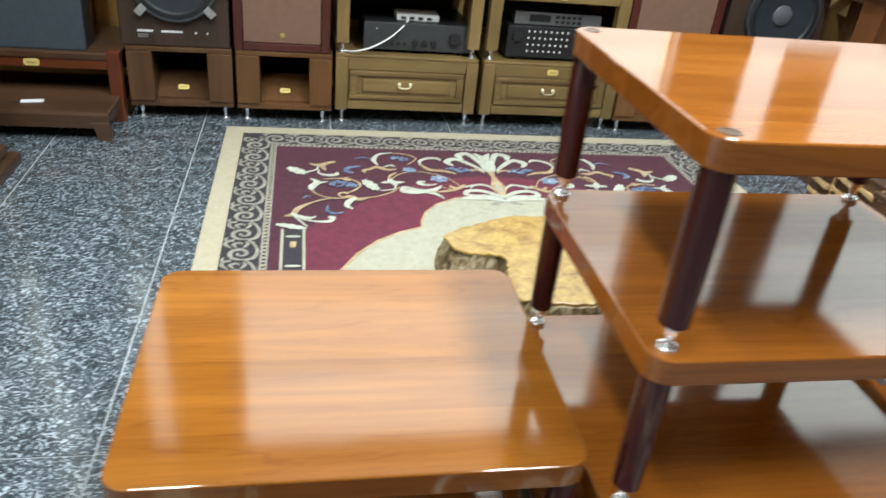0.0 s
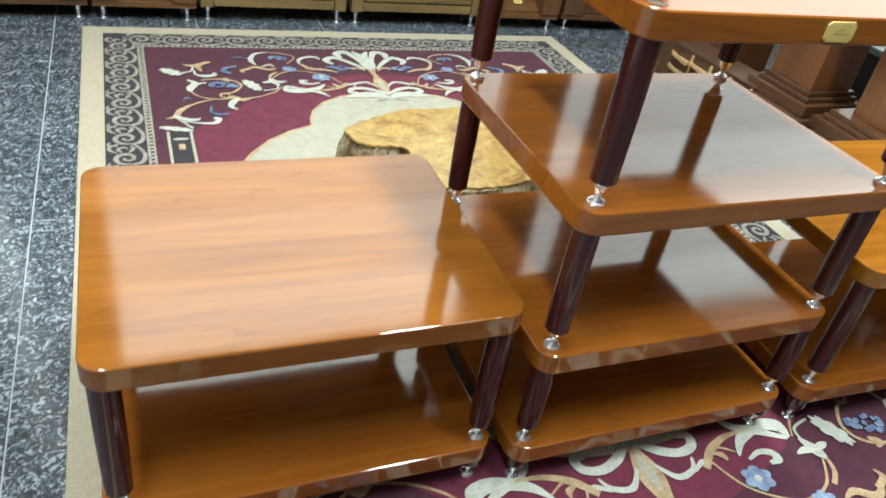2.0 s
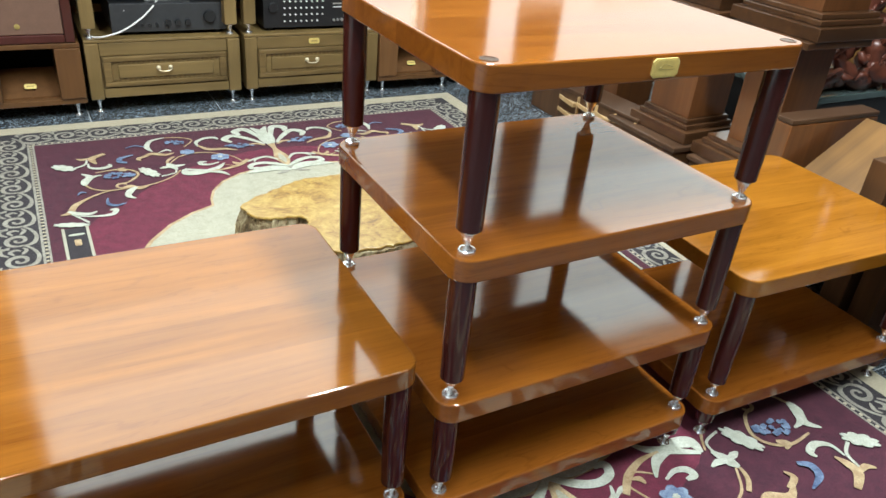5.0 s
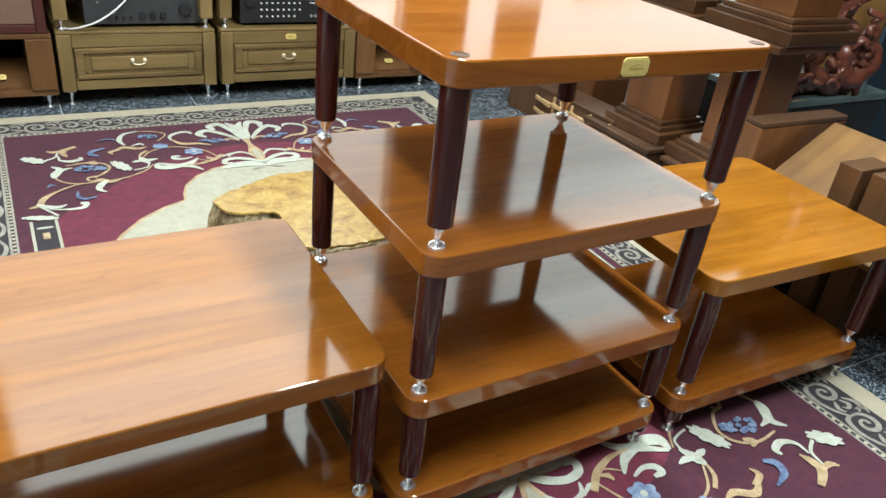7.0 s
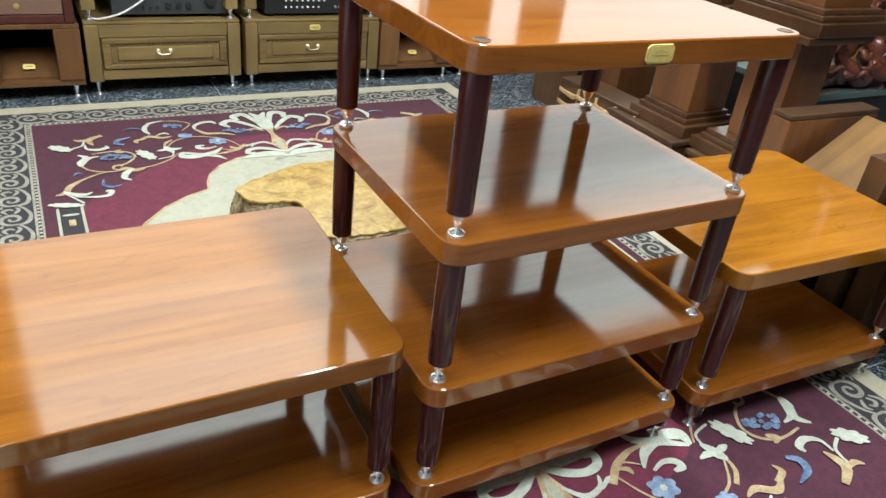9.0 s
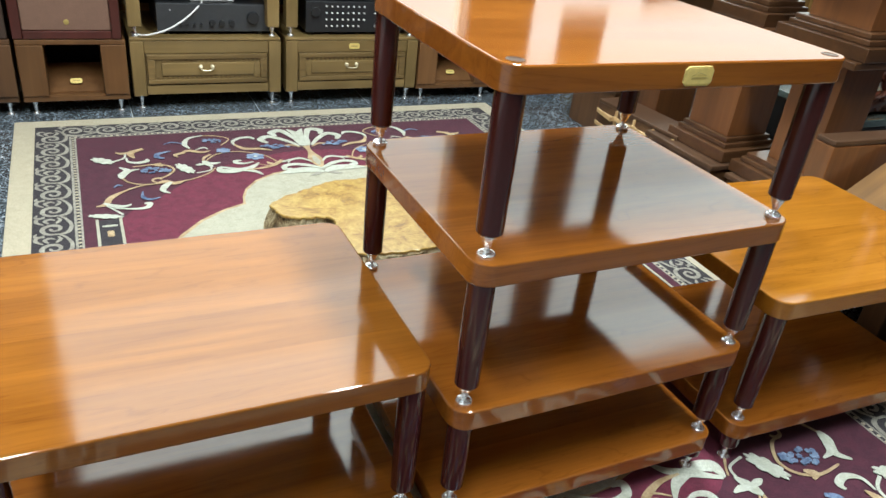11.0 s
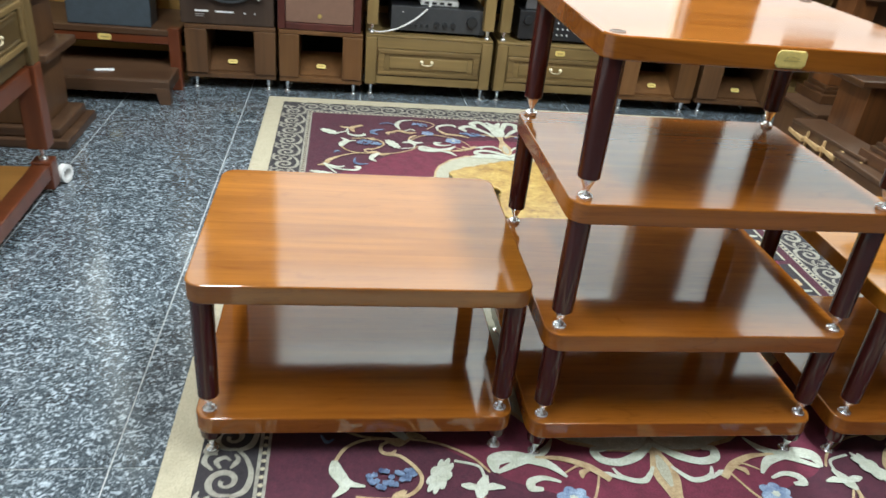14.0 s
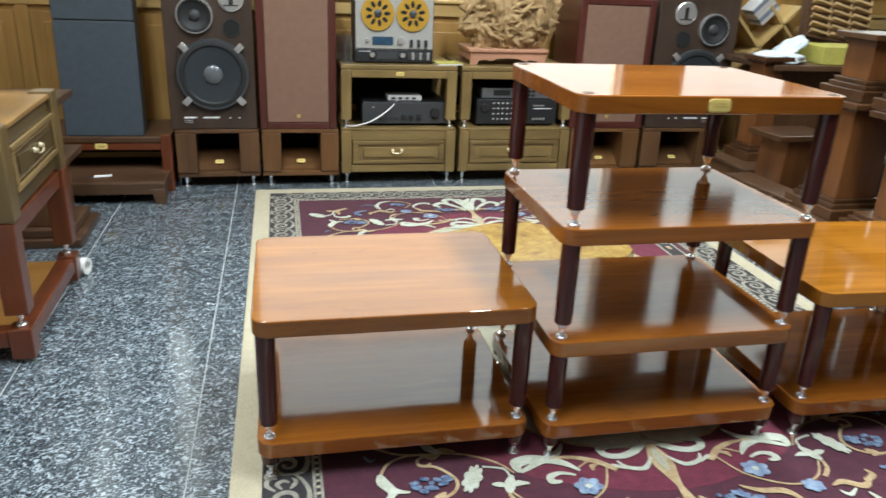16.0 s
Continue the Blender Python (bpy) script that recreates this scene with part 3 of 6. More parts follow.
rack("tall_hifi_rack", pose(0.416, 0.645, 0), [0.107, 0.318, 0.579, 0.853], "tall four-tier lacquered teak hi-fi rack with mahogany legs on a rug", LACQUER, True, "hi-fi racks", w=0.599, d=0.474)
rack("low_hifi_rack", pose(-0.218, 0.667, 0), [0.106, 0.3955], "low two-tier honey-brown lacquered teak hi-fi rack with chrome spikes", LACQUER_HONEY, False, "hi-fi racks")
rack("low_hifi_rack", pose(1.061, 0.640, 0, 0, 0, -1.9), [0.113, 0.406], "low two-tier golden lacquered hi-fi rack beside stacked pedestals", LACQUER_PALE_LIT, False, "hi-fi racks")

# ---- stump coffee table ----
rng = random.Random(4)
ctrl = [(0.366, 1.64), (0.396, 1.668), (0.46, 1.702), (0.531, 1.739), (0.588, 1.753), (0.665, 1.752), (0.72, 1.757), (0.79, 1.72), (0.90, 1.70), (0.98, 1.64), (1.01, 1.55), (0.99, 1.44), (0.93, 1.39), (0.86, 1.40), (0.79, 1.36), (0.722, 1.33), (0.65, 1.322), (0.57, 1.328), (0.517, 1.337), (0.487, 1.347), (0.480, 1.40), (0.488, 1.46), (0.50, 1.51), (0.49, 1.537), (0.44, 1.547), (0.395, 1.558), (0.374, 1.590)]
line = smooth_line([(*p, 0) for p in ctrl + ctrl[:1]], 5)[:-1]
cx, cy = 0.69, 1.56
outline = [(p.x - cx + rng.uniform(-0.004, 0.004), p.y - cy + rng.uniform(-0.004, 0.004)) for p in line][::-1]
if sum(a[0] * c[1] - c[0] * a[1] for a, c in zip(outline, outline[1:] + outline[:1])) < 0:
    outline = outline[::-1]
stump = thing("stump_coffee_table", pose(cx, cy, 0.013), "low burl wood slab coffee table with gnarled live edges", "coffee table")
part("tabletop", slab(outline, 0.184, 0.192, 0.003), BURL, stump, "polished golden burl slab")
bm = bmesh.new()
rings = []
for k in range(9):
    z = k / 8 * 0.1837
    fl = 1.005 + 0.035 * math.sin(math.pi * k / 8) - (0.012 if k == 8 else 0)
    rings.append([bm.verts.new((p[0] * fl + 0.014 * noise.noise((p[0] * 9, p[1] * 9, z * 14)), p[1] * fl + 0.014 * noise.noise((p[0] * 9 + 5, p[1] * 9, z * 14)), z)) for p in outline])
for a, c in zip(rings, rings[1:]):
    for i in range(len(a)):
        bm.faces.new((a[i], a[(i + 1) % len(a)], c[(i + 1) % len(a)], c[i]))
bm.faces.new(rings[0][::-1])
bm.faces.new(rings[-1])
part("stump_base", bm, BARK, stump, "gnarled dark and pale bark base")

# ---- rug ----
RX, RY = 0.698, 1.477          # middle of the rug
HX, HY = 0.978, 1.412          # half sizes
rug = thing("rug", pose(RX, RY, 0), "plum and crimson wool rug with ivory scrolls and beige edge", "rug")
part("edge_band", slab(round_rect(-HX, HX, -HY, HY, 0.006, 2), 0.0, 0.0080, 0.002), PILE_BEIGE, rug, "beige pile edge band")
bx, by = HX - 0.068, HY - 0.068
part("border", slab(round_rect(-bx, bx, -by, by, 0.002, 1), 0.003, 0.0086, 0.0), PILE_CHARCOAL, rug, "charcoal border band")
gx, gy = bx - 0.108, by - 0.108
part("guard_stripe", slab(round_rect(-gx, gx, -gy, gy, 0.002, 1), 0.004, 0.0092, 0.0), PILE_GREY, rug, "grey beaded guard stripe")
part("guard_line", slab(round_rect(-gx + 0.007, gx - 0.007, -gy + 0.007, gy - 0.007, 0.002, 1), 0.004, 0.0094, 0.0), PILE_CHARCOAL, rug)
part("guard_line", slab(round_rect(-gx + 0.016, gx - 0.016, -gy + 0.016, gy - 0.016, 0.002, 1), 0.004, 0.0096, 0.0), PILE_GREY, rug)
fx, fy = gx - 0.022, gy - 0.022
part("field", slab(round_rect(-fx, fx, -fy, fy, 0.002, 1), 0.004, 0.0099, 0.0), PILE_PLUM, rug, "plum field")


def ribbon(points, widths, z0=0.0, z1=0.0008, steps=11):
    """A flat carved stroke that swells and tapers along a line."""
    line = smooth_line([(*p, 0) for p in points], steps)
    n_ = len(line)
    left, right = [], []
    for i, p in enumerate(line):
        t = i / (n_ - 1) * (len(widths) - 1)
        k = min(int(t), len(widths) - 2)
        w = widths[k] + (widths[k + 1] - widths[k]) * (t - k)
        d = line[min(i + 1, n_ - 1)] - line[max(i - 1, 0)]
        d.normalize()
        side = Vector((-d.y, d.x, 0)) * (w / 2)
        left.append(p + side)
        right.append(p - side)
    bm = bmesh.new()
    rows = [[bm.verts.new((q.x, q.y, z)) for q in row] for row, z in ((left, z1), (right, z1), (left, z0), (right, z0))]
    for i in range(n_ - 1):
        for a, c in ((0, 1), (2, 0), (1, 3)):
            bm.faces.new((rows[a][i], rows[a][i + 1], rows[c][i + 1], rows[c][i]))
    for i in (0, -1):
        bm.faces.new((rows[0][i], rows[1][i], rows[3][i], rows[2][i]))
    return bm


def spiral(cx, cy, r, turns, start, sense=1, shrink=0.25):
    n_ = int(10 * turns) + 3
    return [(cx + r * (1 - (1 - shrink) * i / (n_ - 1)) * math.cos(radians(start) + sense * 2 * math.pi * turns * i / (n_ - 1)),
             cy + r * (1 - (1 - shrink) * i / (n_ - 1)) * math.sin(radians(start) + sense * 2 * math.pi * turns * i / (n_ - 1))) for i in range(n_)]


def blob(cx, cy, rx, ry, lobes, turn=0, depth=0.18, bite=1.0):
    """A lobed leaf or flower head."""
    pts = []
    for i in range(lobes * 6):
        a = 2 * math.pi * i / (lobes * 6)
        k = 1 - depth + depth * abs(math.sin(a * lobes / 2))
        x_, y_ = rx * k * math.cos(a), ry * k * math.sin(a) * bite
        c_, s_ = math.cos(radians(turn)), math.sin(radians(turn))
        pts.append((cx + x_ * c_ - y_ * s_, cy + x_ * s_ + y_ * c_))
    return pts


LAYER = itertools.count()


def motif(name, bm, mat, z, mirrored=True, quad=True):
    """A motif of the upper left quarter, mirrored into the others; each lies a hair higher than the last."""
    me = None
    z += 0.000006 * next(LAYER)
    for k, (sx, sy) in enumerate(((1, 1), (-1, 1), (1, -1), (-1, -1))):
        if (sx < 0 and not mirrored) or (sy < 0 and not quad):
            continue
        if me is None:
            ob = part(name, bm, mat, rug, smooth=False)
            if name == "grape":
                tagged(ob, kind="stuff")
            me = ob.data
        else:
            ob = new(name, me)
            ob.parent = rug
            if name == "grape":
                tagged(ob, kind="stuff")
        ob.location = (0, 0, z + 0.0000015 * k)
        ob.scale = (sx, sy, 1)


def q(points):
    """World places on the rug's upper left quarter, seen from its middle."""
    return [(x_ - RX, y_ - RY) for x_, y_ in points]


# cartouche: crimson ground, cream middle with a gold rim
outer = q([(-0.02, 1.477), (-0.015, 1.70), (-0.005, 1.98), (0.06, 2.08), (0.15, 2.16), (0.26, 2.27), (0.38, 2.36), (0.50, 2.41), (0.60, 2.44), (0.698, 2.45)])
inner = q([(0.155, 1.477), (0.100, 1.56), (0.092, 1.68), (0.115, 1.79), (0.166, 1.883), (0.235, 1.965), (0.310, 2.020), (0.378, 2.052), (0.385, 2.10), (0.405, 2.155), (0.450, 2.215), (0.52, 2.262), (0.60, 2.285), (0.698, 2.292)])


def closed(quarter):
    top = quarter + [(-x_, y_) for x_, y_ in quarter[::-1][1:]]
    return (top + [(x_, -y_) for x_, y_ in top[::-1][1:-1]])[::-1]


part("ground_panel", slab(closed(outer), 0.004, 0.0103, 0.0), PILE_CRIMSON, rug, "crimson inner ground")
part("medallion_rim", slab(closed(inner), 0.004, 0.0107, 0.0), PILE_GOLD, rug, "gold medallion outline")
ins = [(x_ * (1 - 0.012 / max(0.3, math.hypot(x_, y_))), y_ * (1 - 0.010 / max(0.3, math.hypot(x_, y_)))) for x_, y_ in inner]
part("medallion", slab(closed(ins), 0.004, 0.0111, 0.0), PILE_CREAM, rug, "pale cream medallion")

Z1, Z2, Z3, Z4 = 0.0112, 0.0118, 0.0126, 0.0134
# scrolls, vines, leaves and grapes of one quarter


def stroke(name, mat, z, widths, points):
    motif(name, ribbon(q(points), [w * (0.00098 if mat == PILE_WHITE else 0.00088) * (1.4 if name == "palmette_leaf" else 1.0) for w in widths]), mat, z)


def head(name, mat, cx_, cy_, rx_, ry_, lobes, turn):
    ry_ *= 0.68
    if name != "grape":
        motif(name, slab(blob(cx_ - RX, cy_ - RY, rx_, ry_, lobes, turn, 0.26), 0, 0.0012, 0.0), mat, Z4)
        return
    # a bunch: small round berries in a tapering cluster
    bm = bmesh.new()
    c_, s_ = math.cos(radians(turn)), math.sin(radians(turn))
    pick = random.Random(int(cx_ * 1000))
    for i in range(26):
        u = pick.uniform(-1, 1)
        v = pick.uniform(-1, 1) * (1 - 0.55 * abs(u)) * (0.75 + 0.25 * u)
        x_, y_ = rx_ * u, ry_ * v * 1.25
        slab(blob(cx_ - RX + x_ * c_ - y_ * s_, cy_ - RY + x_ * s_ + y_ * c_, rx_ * 0.15, ry_ * 0.26, 5, 30 * i, 0.22), 0, 0.0008 + 0.00004 * i, 0.0, bm)
    motif(name, bm, mat, Z4)


stroke("palmette_leaf", PILE_WHITE, Z3, (12, 34, 26, 4), [(0.691, 2.486), (0.691, 2.537), (0.703, 2.608), (0.728, 2.661)])
stroke("palmette_leaf", PILE_WHITE, Z3, (7, 14, 20, 22, 8), [(0.684, 2.511), (0.669, 2.583), (0.641, 2.652), (0.602, 2.635), (0.612, 2.598)])
stroke("palmette_leaf", PILE_WHITE, Z3, (7, 14, 18, 20, 8), [(0.674, 2.489), (0.636, 2.546), (0.584, 2.597), (0.547, 2.571), (0.564, 2.534)])
stroke("palmette_leaf", PILE_GOLD, Z2, (6, 10, 5), [(0.675, 2.477), (0.647, 2.501), (0.612, 2.497)])
stroke("palmette_stem", PILE_GOLD, Z2, (26, 14, 30, 52, 62, 34, 6), [(0.695, 2.485), (0.697, 2.440), (0.697, 2.405), (0.697, 2.372), (0.697, 2.340), (0.697, 2.305), (0.697, 2.268)])
stroke("palmette_heart", PILE_CREAM, Z3, (4, 22, 26, 4), [(0.697, 2.385), (0.697, 2.358), (0.697, 2.332), (0.697, 2.300)])
stroke("scroll", PILE_WHITE, Z3, (6, 14, 12, 4), [(0.679, 2.332), (0.648, 2.368), (0.608, 2.36), (0.593, 2.334)])
stroke("palmette_root", PILE_GREY, Z3, (14, 22, 4), [(0.697, 2.257), (0.671, 2.227), (0.64, 2.214)])
stroke("scroll", PILE_WHITE, Z3, (5, 14, 16, 16, 6), [(0.442, 2.528), (0.443, 2.569), (0.476, 2.598), (0.511, 2.6), (0.524, 2.579)])
stroke("scroll", PILE_GOLD, Z3, (6, 22, 18, 4), [(0.442, 2.54), (0.469, 2.493), (0.525, 2.481), (0.565, 2.458)])
stroke("vine", PILE_GOLD, Z2, (5, 7, 6, 6, 5), [(0.319, 2.402), (0.363, 2.456), (0.438, 2.472), (0.522, 2.425), (0.561, 2.349)])
stroke("vine", PILE_GOLD, Z2, (5, 6, 4), [(0.561, 2.349), (0.529, 2.325), (0.492, 2.344)])
stroke("scroll", PILE_WHITE, Z3, (4, 12, 4), [(0.557, 2.35), (0.58, 2.35), (0.606, 2.366)])
stroke("vine", PILE_GOLD, Z2, (4, 7, 7, 5), [(0.182, 2.244), (0.25, 2.259), (0.311, 2.297), (0.342, 2.339)])
stroke("scroll", PILE_GOLD, Z3, (5, 22, 22, 4), [(0.138, 2.242), (0.168, 2.257), (0.196, 2.235), (0.226, 2.246)])
stroke("scroll", PILE_WHITE, Z3, (12, 24, 18, 5), [(0.186, 2.247), (0.165, 2.221), (0.155, 2.188), (0.173, 2.165)])
stroke("scroll", PILE_WHITE, Z3, (6, 20, 14, 5), [(0.282, 2.524), (0.271, 2.571), (0.294, 2.625), (0.343, 2.644)])
stroke("vine_ring", PILE_GOLD, Z2, (5, 6, 6, 5), [(0.343, 2.644), (0.396, 2.633), (0.432, 2.596), (0.395, 2.539)])
stroke("scroll", PILE_GOLD, Z3, (4, 22, 20, 4), [(0.235, 2.474), (0.275, 2.503), (0.317, 2.483), (0.349, 2.492)])
stroke("scroll", PILE_WHITE, Z3, (4, 12, 4), [(0.301, 2.508), (0.33, 2.525), (0.344, 2.51)])
stroke("scroll", PILE_GOLD, Z3, (4, 22, 22, 10, 6, 4), [(-0.043, 2.111), (-0.017, 2.121), (0.001, 2.165), (0.041, 2.205), (0.092, 2.236), (0.149, 2.243)])
stroke("scroll", PILE_WHITE, Z3, (10, 20, 16, 4), [(-0.021, 2.13), (0.008, 2.106), (0.035, 2.098), (0.055, 2.109)])
stroke("scroll", PILE_WHITE, Z3, (4, 10, 16, 18, 8), [(0.005, 2.091), (0.056, 2.076), (0.095, 2.077), (0.107, 2.103), (0.091, 2.107)])
stroke("vine", PILE_WHITE, Z2, (8, 6, 8), [(-0.014, 2.116), (0.005, 2.083), (0.027, 2.045)])
stroke("blue_tendril", PILE_BLUE, Z4, (3, 10, 3), [(0.2, 2.576), (0.232, 2.591), (0.264, 2.573)])
stroke("blue_tendril", PILE_BLUE, Z4, (3, 14, 14, 3), [(0.095, 2.191), (0.092, 2.149), (0.113, 2.13), (0.142, 2.139)])
stroke("blue_tendril", PILE_BLUE, Z4, (3, 10, 3), [(0.014, 2.234), (0.026, 2.253), (0.04, 2.245)])
head("leaf", PILE_WHITE, -0.020, 2.040, 0.051, 0.021, 10, -16)
head("grape", PILE_BLUE, 0.583, 2.494, 0.050, 0.032, 9, -12)
head("flower", PILE_SKY, 0.394, 2.485, 0.027, 0.034, 6, -12)
head("flower", PILE_SKY, 0.492, 2.410, 0.034, 0.044, 6, -13)
head("flower_heart", PILE_WHITE, 0.492, 2.410, 0.009, 0.012, 6, 10)
head("grape", PILE_BLUE, 0.364, 2.586, 0.034, 0.029, 8, -12)
stroke("vine_ring", PILE_GOLD, Z2, (6, 9, 9, 9, 9, 6), [(0.139, 2.287), (0.173, 2.295), (0.207, 2.343), (0.193, 2.383), (0.147, 2.402), (0.082, 2.394)])
stroke("vine", PILE_GOLD, Z2, (4, 7, 8, 8), [(0.190, 2.247), (0.110, 2.245), (0.064, 2.268), (0.043, 2.306)])
stroke("vine", PILE_GOLD, Z2, (5, 8, 9, 12, 5), [(0.165, 2.248), (0.136, 2.260), (0.134, 2.280), (0.152, 2.287), (0.162, 2.276)])
stroke("scroll", PILE_WHITE, Z3, (10, 26, 22, 4), [(0.042, 2.303), (0.044, 2.330), (0.062, 2.367), (0.040, 2.394)])
stroke("scroll", PILE_WHITE, Z3, (8, 18, 16, 4), [(0.046, 2.309), (0.057, 2.342), (0.071, 2.362), (0.100, 2.370)])
stroke("scroll", PILE_GOLD, Z3, (6, 20, 20, 6), [(0.175, 2.382), (0.165, 2.391), (0.157, 2.399), (0.173, 2.408)])
stroke("vine", PILE_WHITE, Z2, (6, 6, 6), [(0.329, 2.351), (0.321, 2.322), (0.275, 2.307)])
stroke("scroll", PILE_WHITE, Z3, (6, 24, 26, 8), [(0.334, 2.347), (0.324, 2.369), (0.317, 2.388), (0.311, 2.404)])
stroke("scroll", PILE_WHITE, Z3, (10, 18, 4), [(0.318, 2.379), (0.296, 2.374), (0.281, 2.371)])
stroke("scroll", PILE_WHITE, Z3, (10, 18, 4), [(0.321, 2.382), (0.342, 2.376), (0.365, 2.380)])
stroke("scroll", PILE_WHITE, Z3, (8, 34, 30, 22, 5), [(0.354, 2.341), (0.357, 2.309), (0.399, 2.299), (0.460, 2.320), (0.493, 2.355)])
stroke("scroll", PILE_WHITE, Z3, (4, 18, 22, 8), [(0.486, 2.252), (0.462, 2.285), (0.417, 2.308), (0.357, 2.341)])
stroke("scroll", PILE_WHITE, Z3, (6, 12, 18, 18, 8), [(0.478, 2.368), (0.446, 2.357), (0.420, 2.365), (0.417, 2.382), (0.439, 2.385)])
stroke("scroll", PILE_GOLD, Z3, (16, 20, 14, 6), [(0.579, 2.365), (0.544, 2.330), (0.494, 2.307), (0.440, 2.302)])
stroke("scroll", PILE_GOLD, Z3, (6, 16, 4), [(0.544, 2.337), (0.527, 2.345), (0.524, 2.359)])
stroke("vine", PILE_GOLD, Z2, (8, 12, 12), [(0.311, 2.404), (0.319, 2.433), (0.344, 2.459)])
stroke("scroll", PILE_WHITE, Z3, (12, 44, 40, 5), [(0.696, 2.236), (0.653, 2.262), (0.599, 2.263), (0.542, 2.248)])
stroke("scroll", PILE_WHITE, Z3, (10, 22, 20, 20, 20, 8), [(0.698, 2.268), (0.653, 2.303), (0.611, 2.319), (0.576, 2.310), (0.569, 2.285), (0.594, 2.283)])
stroke("vine", PILE_WHITE, Z2, (6, 8, 8), [(0.068, 2.508), (0.059, 2.472), (0.024, 2.449)])
stroke("scroll", PILE_WHITE, Z3, (5, 10, 18, 18, 6), [(0.069, 2.474), (0.071, 2.440), (0.101, 2.424), (0.131, 2.435), (0.130, 2.452)])
stroke("scroll", PILE_GOLD, Z3, (5, 24, 26, 16), [(0.094, 2.467), (0.085, 2.493), (0.088, 2.520), (0.128, 2.547)])
stroke("scroll", PILE_GOLD, Z3, (12, 18, 4), [(0.082, 2.518), (0.054, 2.514), (0.037, 2.526)])
stroke("blue_tendril", PILE_BLUE, Z4, (10, 22, 20, 4), [(0.188, 2.447), (0.166, 2.464), (0.174, 2.491), (0.217, 2.509)])
stroke("scroll", PILE_GOLD, Z3, (4, 18, 14), [(0.234, 2.451), (0.228, 2.472), (0.260, 2.488)])
head("leaf", PILE_WHITE, 0.243, 2.347, 0.051, 0.032, 9, 117)
head("leaf", PILE_WHITE, -0.007, 2.457, 0.044, 0.032, 8, 141)
head("grape", PILE_BLUE, 0.150, 2.350, 0.045, 0.040, 10, 165)
# side columns
for x_ in (-0.045, 0.018):
    motif("column_line", ribbon(q([(x_, 1.49), (x_, 1.75), (x_, 2.025)]), [0.008, 0.008]), PILE_CREAM, Z2)
# beads of the guard stripe
bm = bmesh.new()
for n_, hx_, hy_ in ((118, gx - 0.0115, gy - 0.0115),):
    for i in range(n_):
        for sx in (-1, 1):
            y_ = -hy_ + 2 * hy_ * (i + 0.5) / n_
            lathe([(0.0052, 0), (0.0038, 0.0010)], 6, bm, pose(sx * hx_, y_, 0.0095))
            if i < 80:
                lathe([(0.0052, 0), (0.0038, 0.0010)], 6, bm, pose(-hx_ + 2 * hx_ * (i + 0.5) / 80, sx * hy_, 0.0095))
tagged(part("guard_bead", bm, PILE_BEIGE, rug), kind="stuff")
motif("column_ground", slab([(p[0], p[1]) for p in q([(-0.041, 1.49), (0.014, 1.49), (0.014, 2.02), (-0.041, 2.02)])], 0, 0.0012, 0.0), PILE_CHARCOAL, Z1)
for y_ in (1.60, 1.76, 1.93):
    motif("column_bud", slab(blob(-0.013 - RX, y_ - RY, 0.011, 0.022, 4, 0, 0.3), 0, 0.0012, 0.0), PILE_GOLD, Z3)
    motif("column_tip", slab(blob(-0.013 - RX, y_ + 0.048 - RY, 0.007, 0.022, 2, 90, 0.2), 0, 0.0012, 0.0), PILE_WHITE, Z3)

# running scroll in the border: one wave, repeated
wave_a = ribbon(spiral(0.0, 0.0, 0.035, 1.35, 200, -1, 0.16), [0.006, 0.013, 0.013, 0.010, 0.006, 0.010], steps=3)
wave_b = ribbon([(-0.036, -0.013), (-0.022, -0.038), (0.018, -0.046), (0.060, -0.032), (0.086, -0.010)], [0.008, 0.013, 0.010, 0.008, 0.004], steps=5)
for leaf in ([(0.030, 0.026), (0.050, 0.044), (0.072, 0.040), (0.070, 0.022)], [(0.034, 0.012), (0.052, 0.022), (0.062, 0.008), (0.054, -0.004)],
             [(0.034, -0.006), (0.046, -0.014), (0.058, -0.018), (0.070, -0.010)], [(-0.034, 0.022), (-0.044, 0.036), (-0.036, 0.047), (-0.022, 0.042)]):
    joined(ribbon(leaf, [0.004, 0.011, 0.009, 0.003], steps=4), wave_a)
me_w = bpy.data.meshes.new("wave")
joined(wave_b, wave_a)
bmesh.ops.recalc_face_normals(wave_a, faces=wave_a.faces)
wave_a.to_mesh(me_w)
wave_a.free()
me_w.materials.append(PILE_GREY)
bxm, bym = HX - 0.068 - 0.054, HY - 0.068 - 0.054


def run(x0, y0, dx, dy, turn, count):
    for i in range(count):
        ob = new("wave", me_w)
        ob.parent = rug
        ob.matrix_local = pose(x0 + dx * i, y0 + dy * i, 0.0088, 0, 0, turn)


nx, ny = 15, 22
run(-bxm + 0.07, bym, (2 * bxm - 0.14) / (nx - 1), 0, 0, nx)
run(bxm - 0.07, -bym, -(2 * bxm - 0.14) / (nx - 1), 0, 180, nx)
run(-bxm, -bym + 0.07, 0, (2 * bym - 0.14) / (ny - 1), 90, ny)
run(bxm, bym - 0.07, 0, -(2 * bym - 0.14) / (ny - 1), 270, ny)

# ---- drawer cabinets and what stands on them ----

PALEBRASS = plain("pale_brass", (0.78, 0.68, 0.46), rough=0.35, metal=0.4)


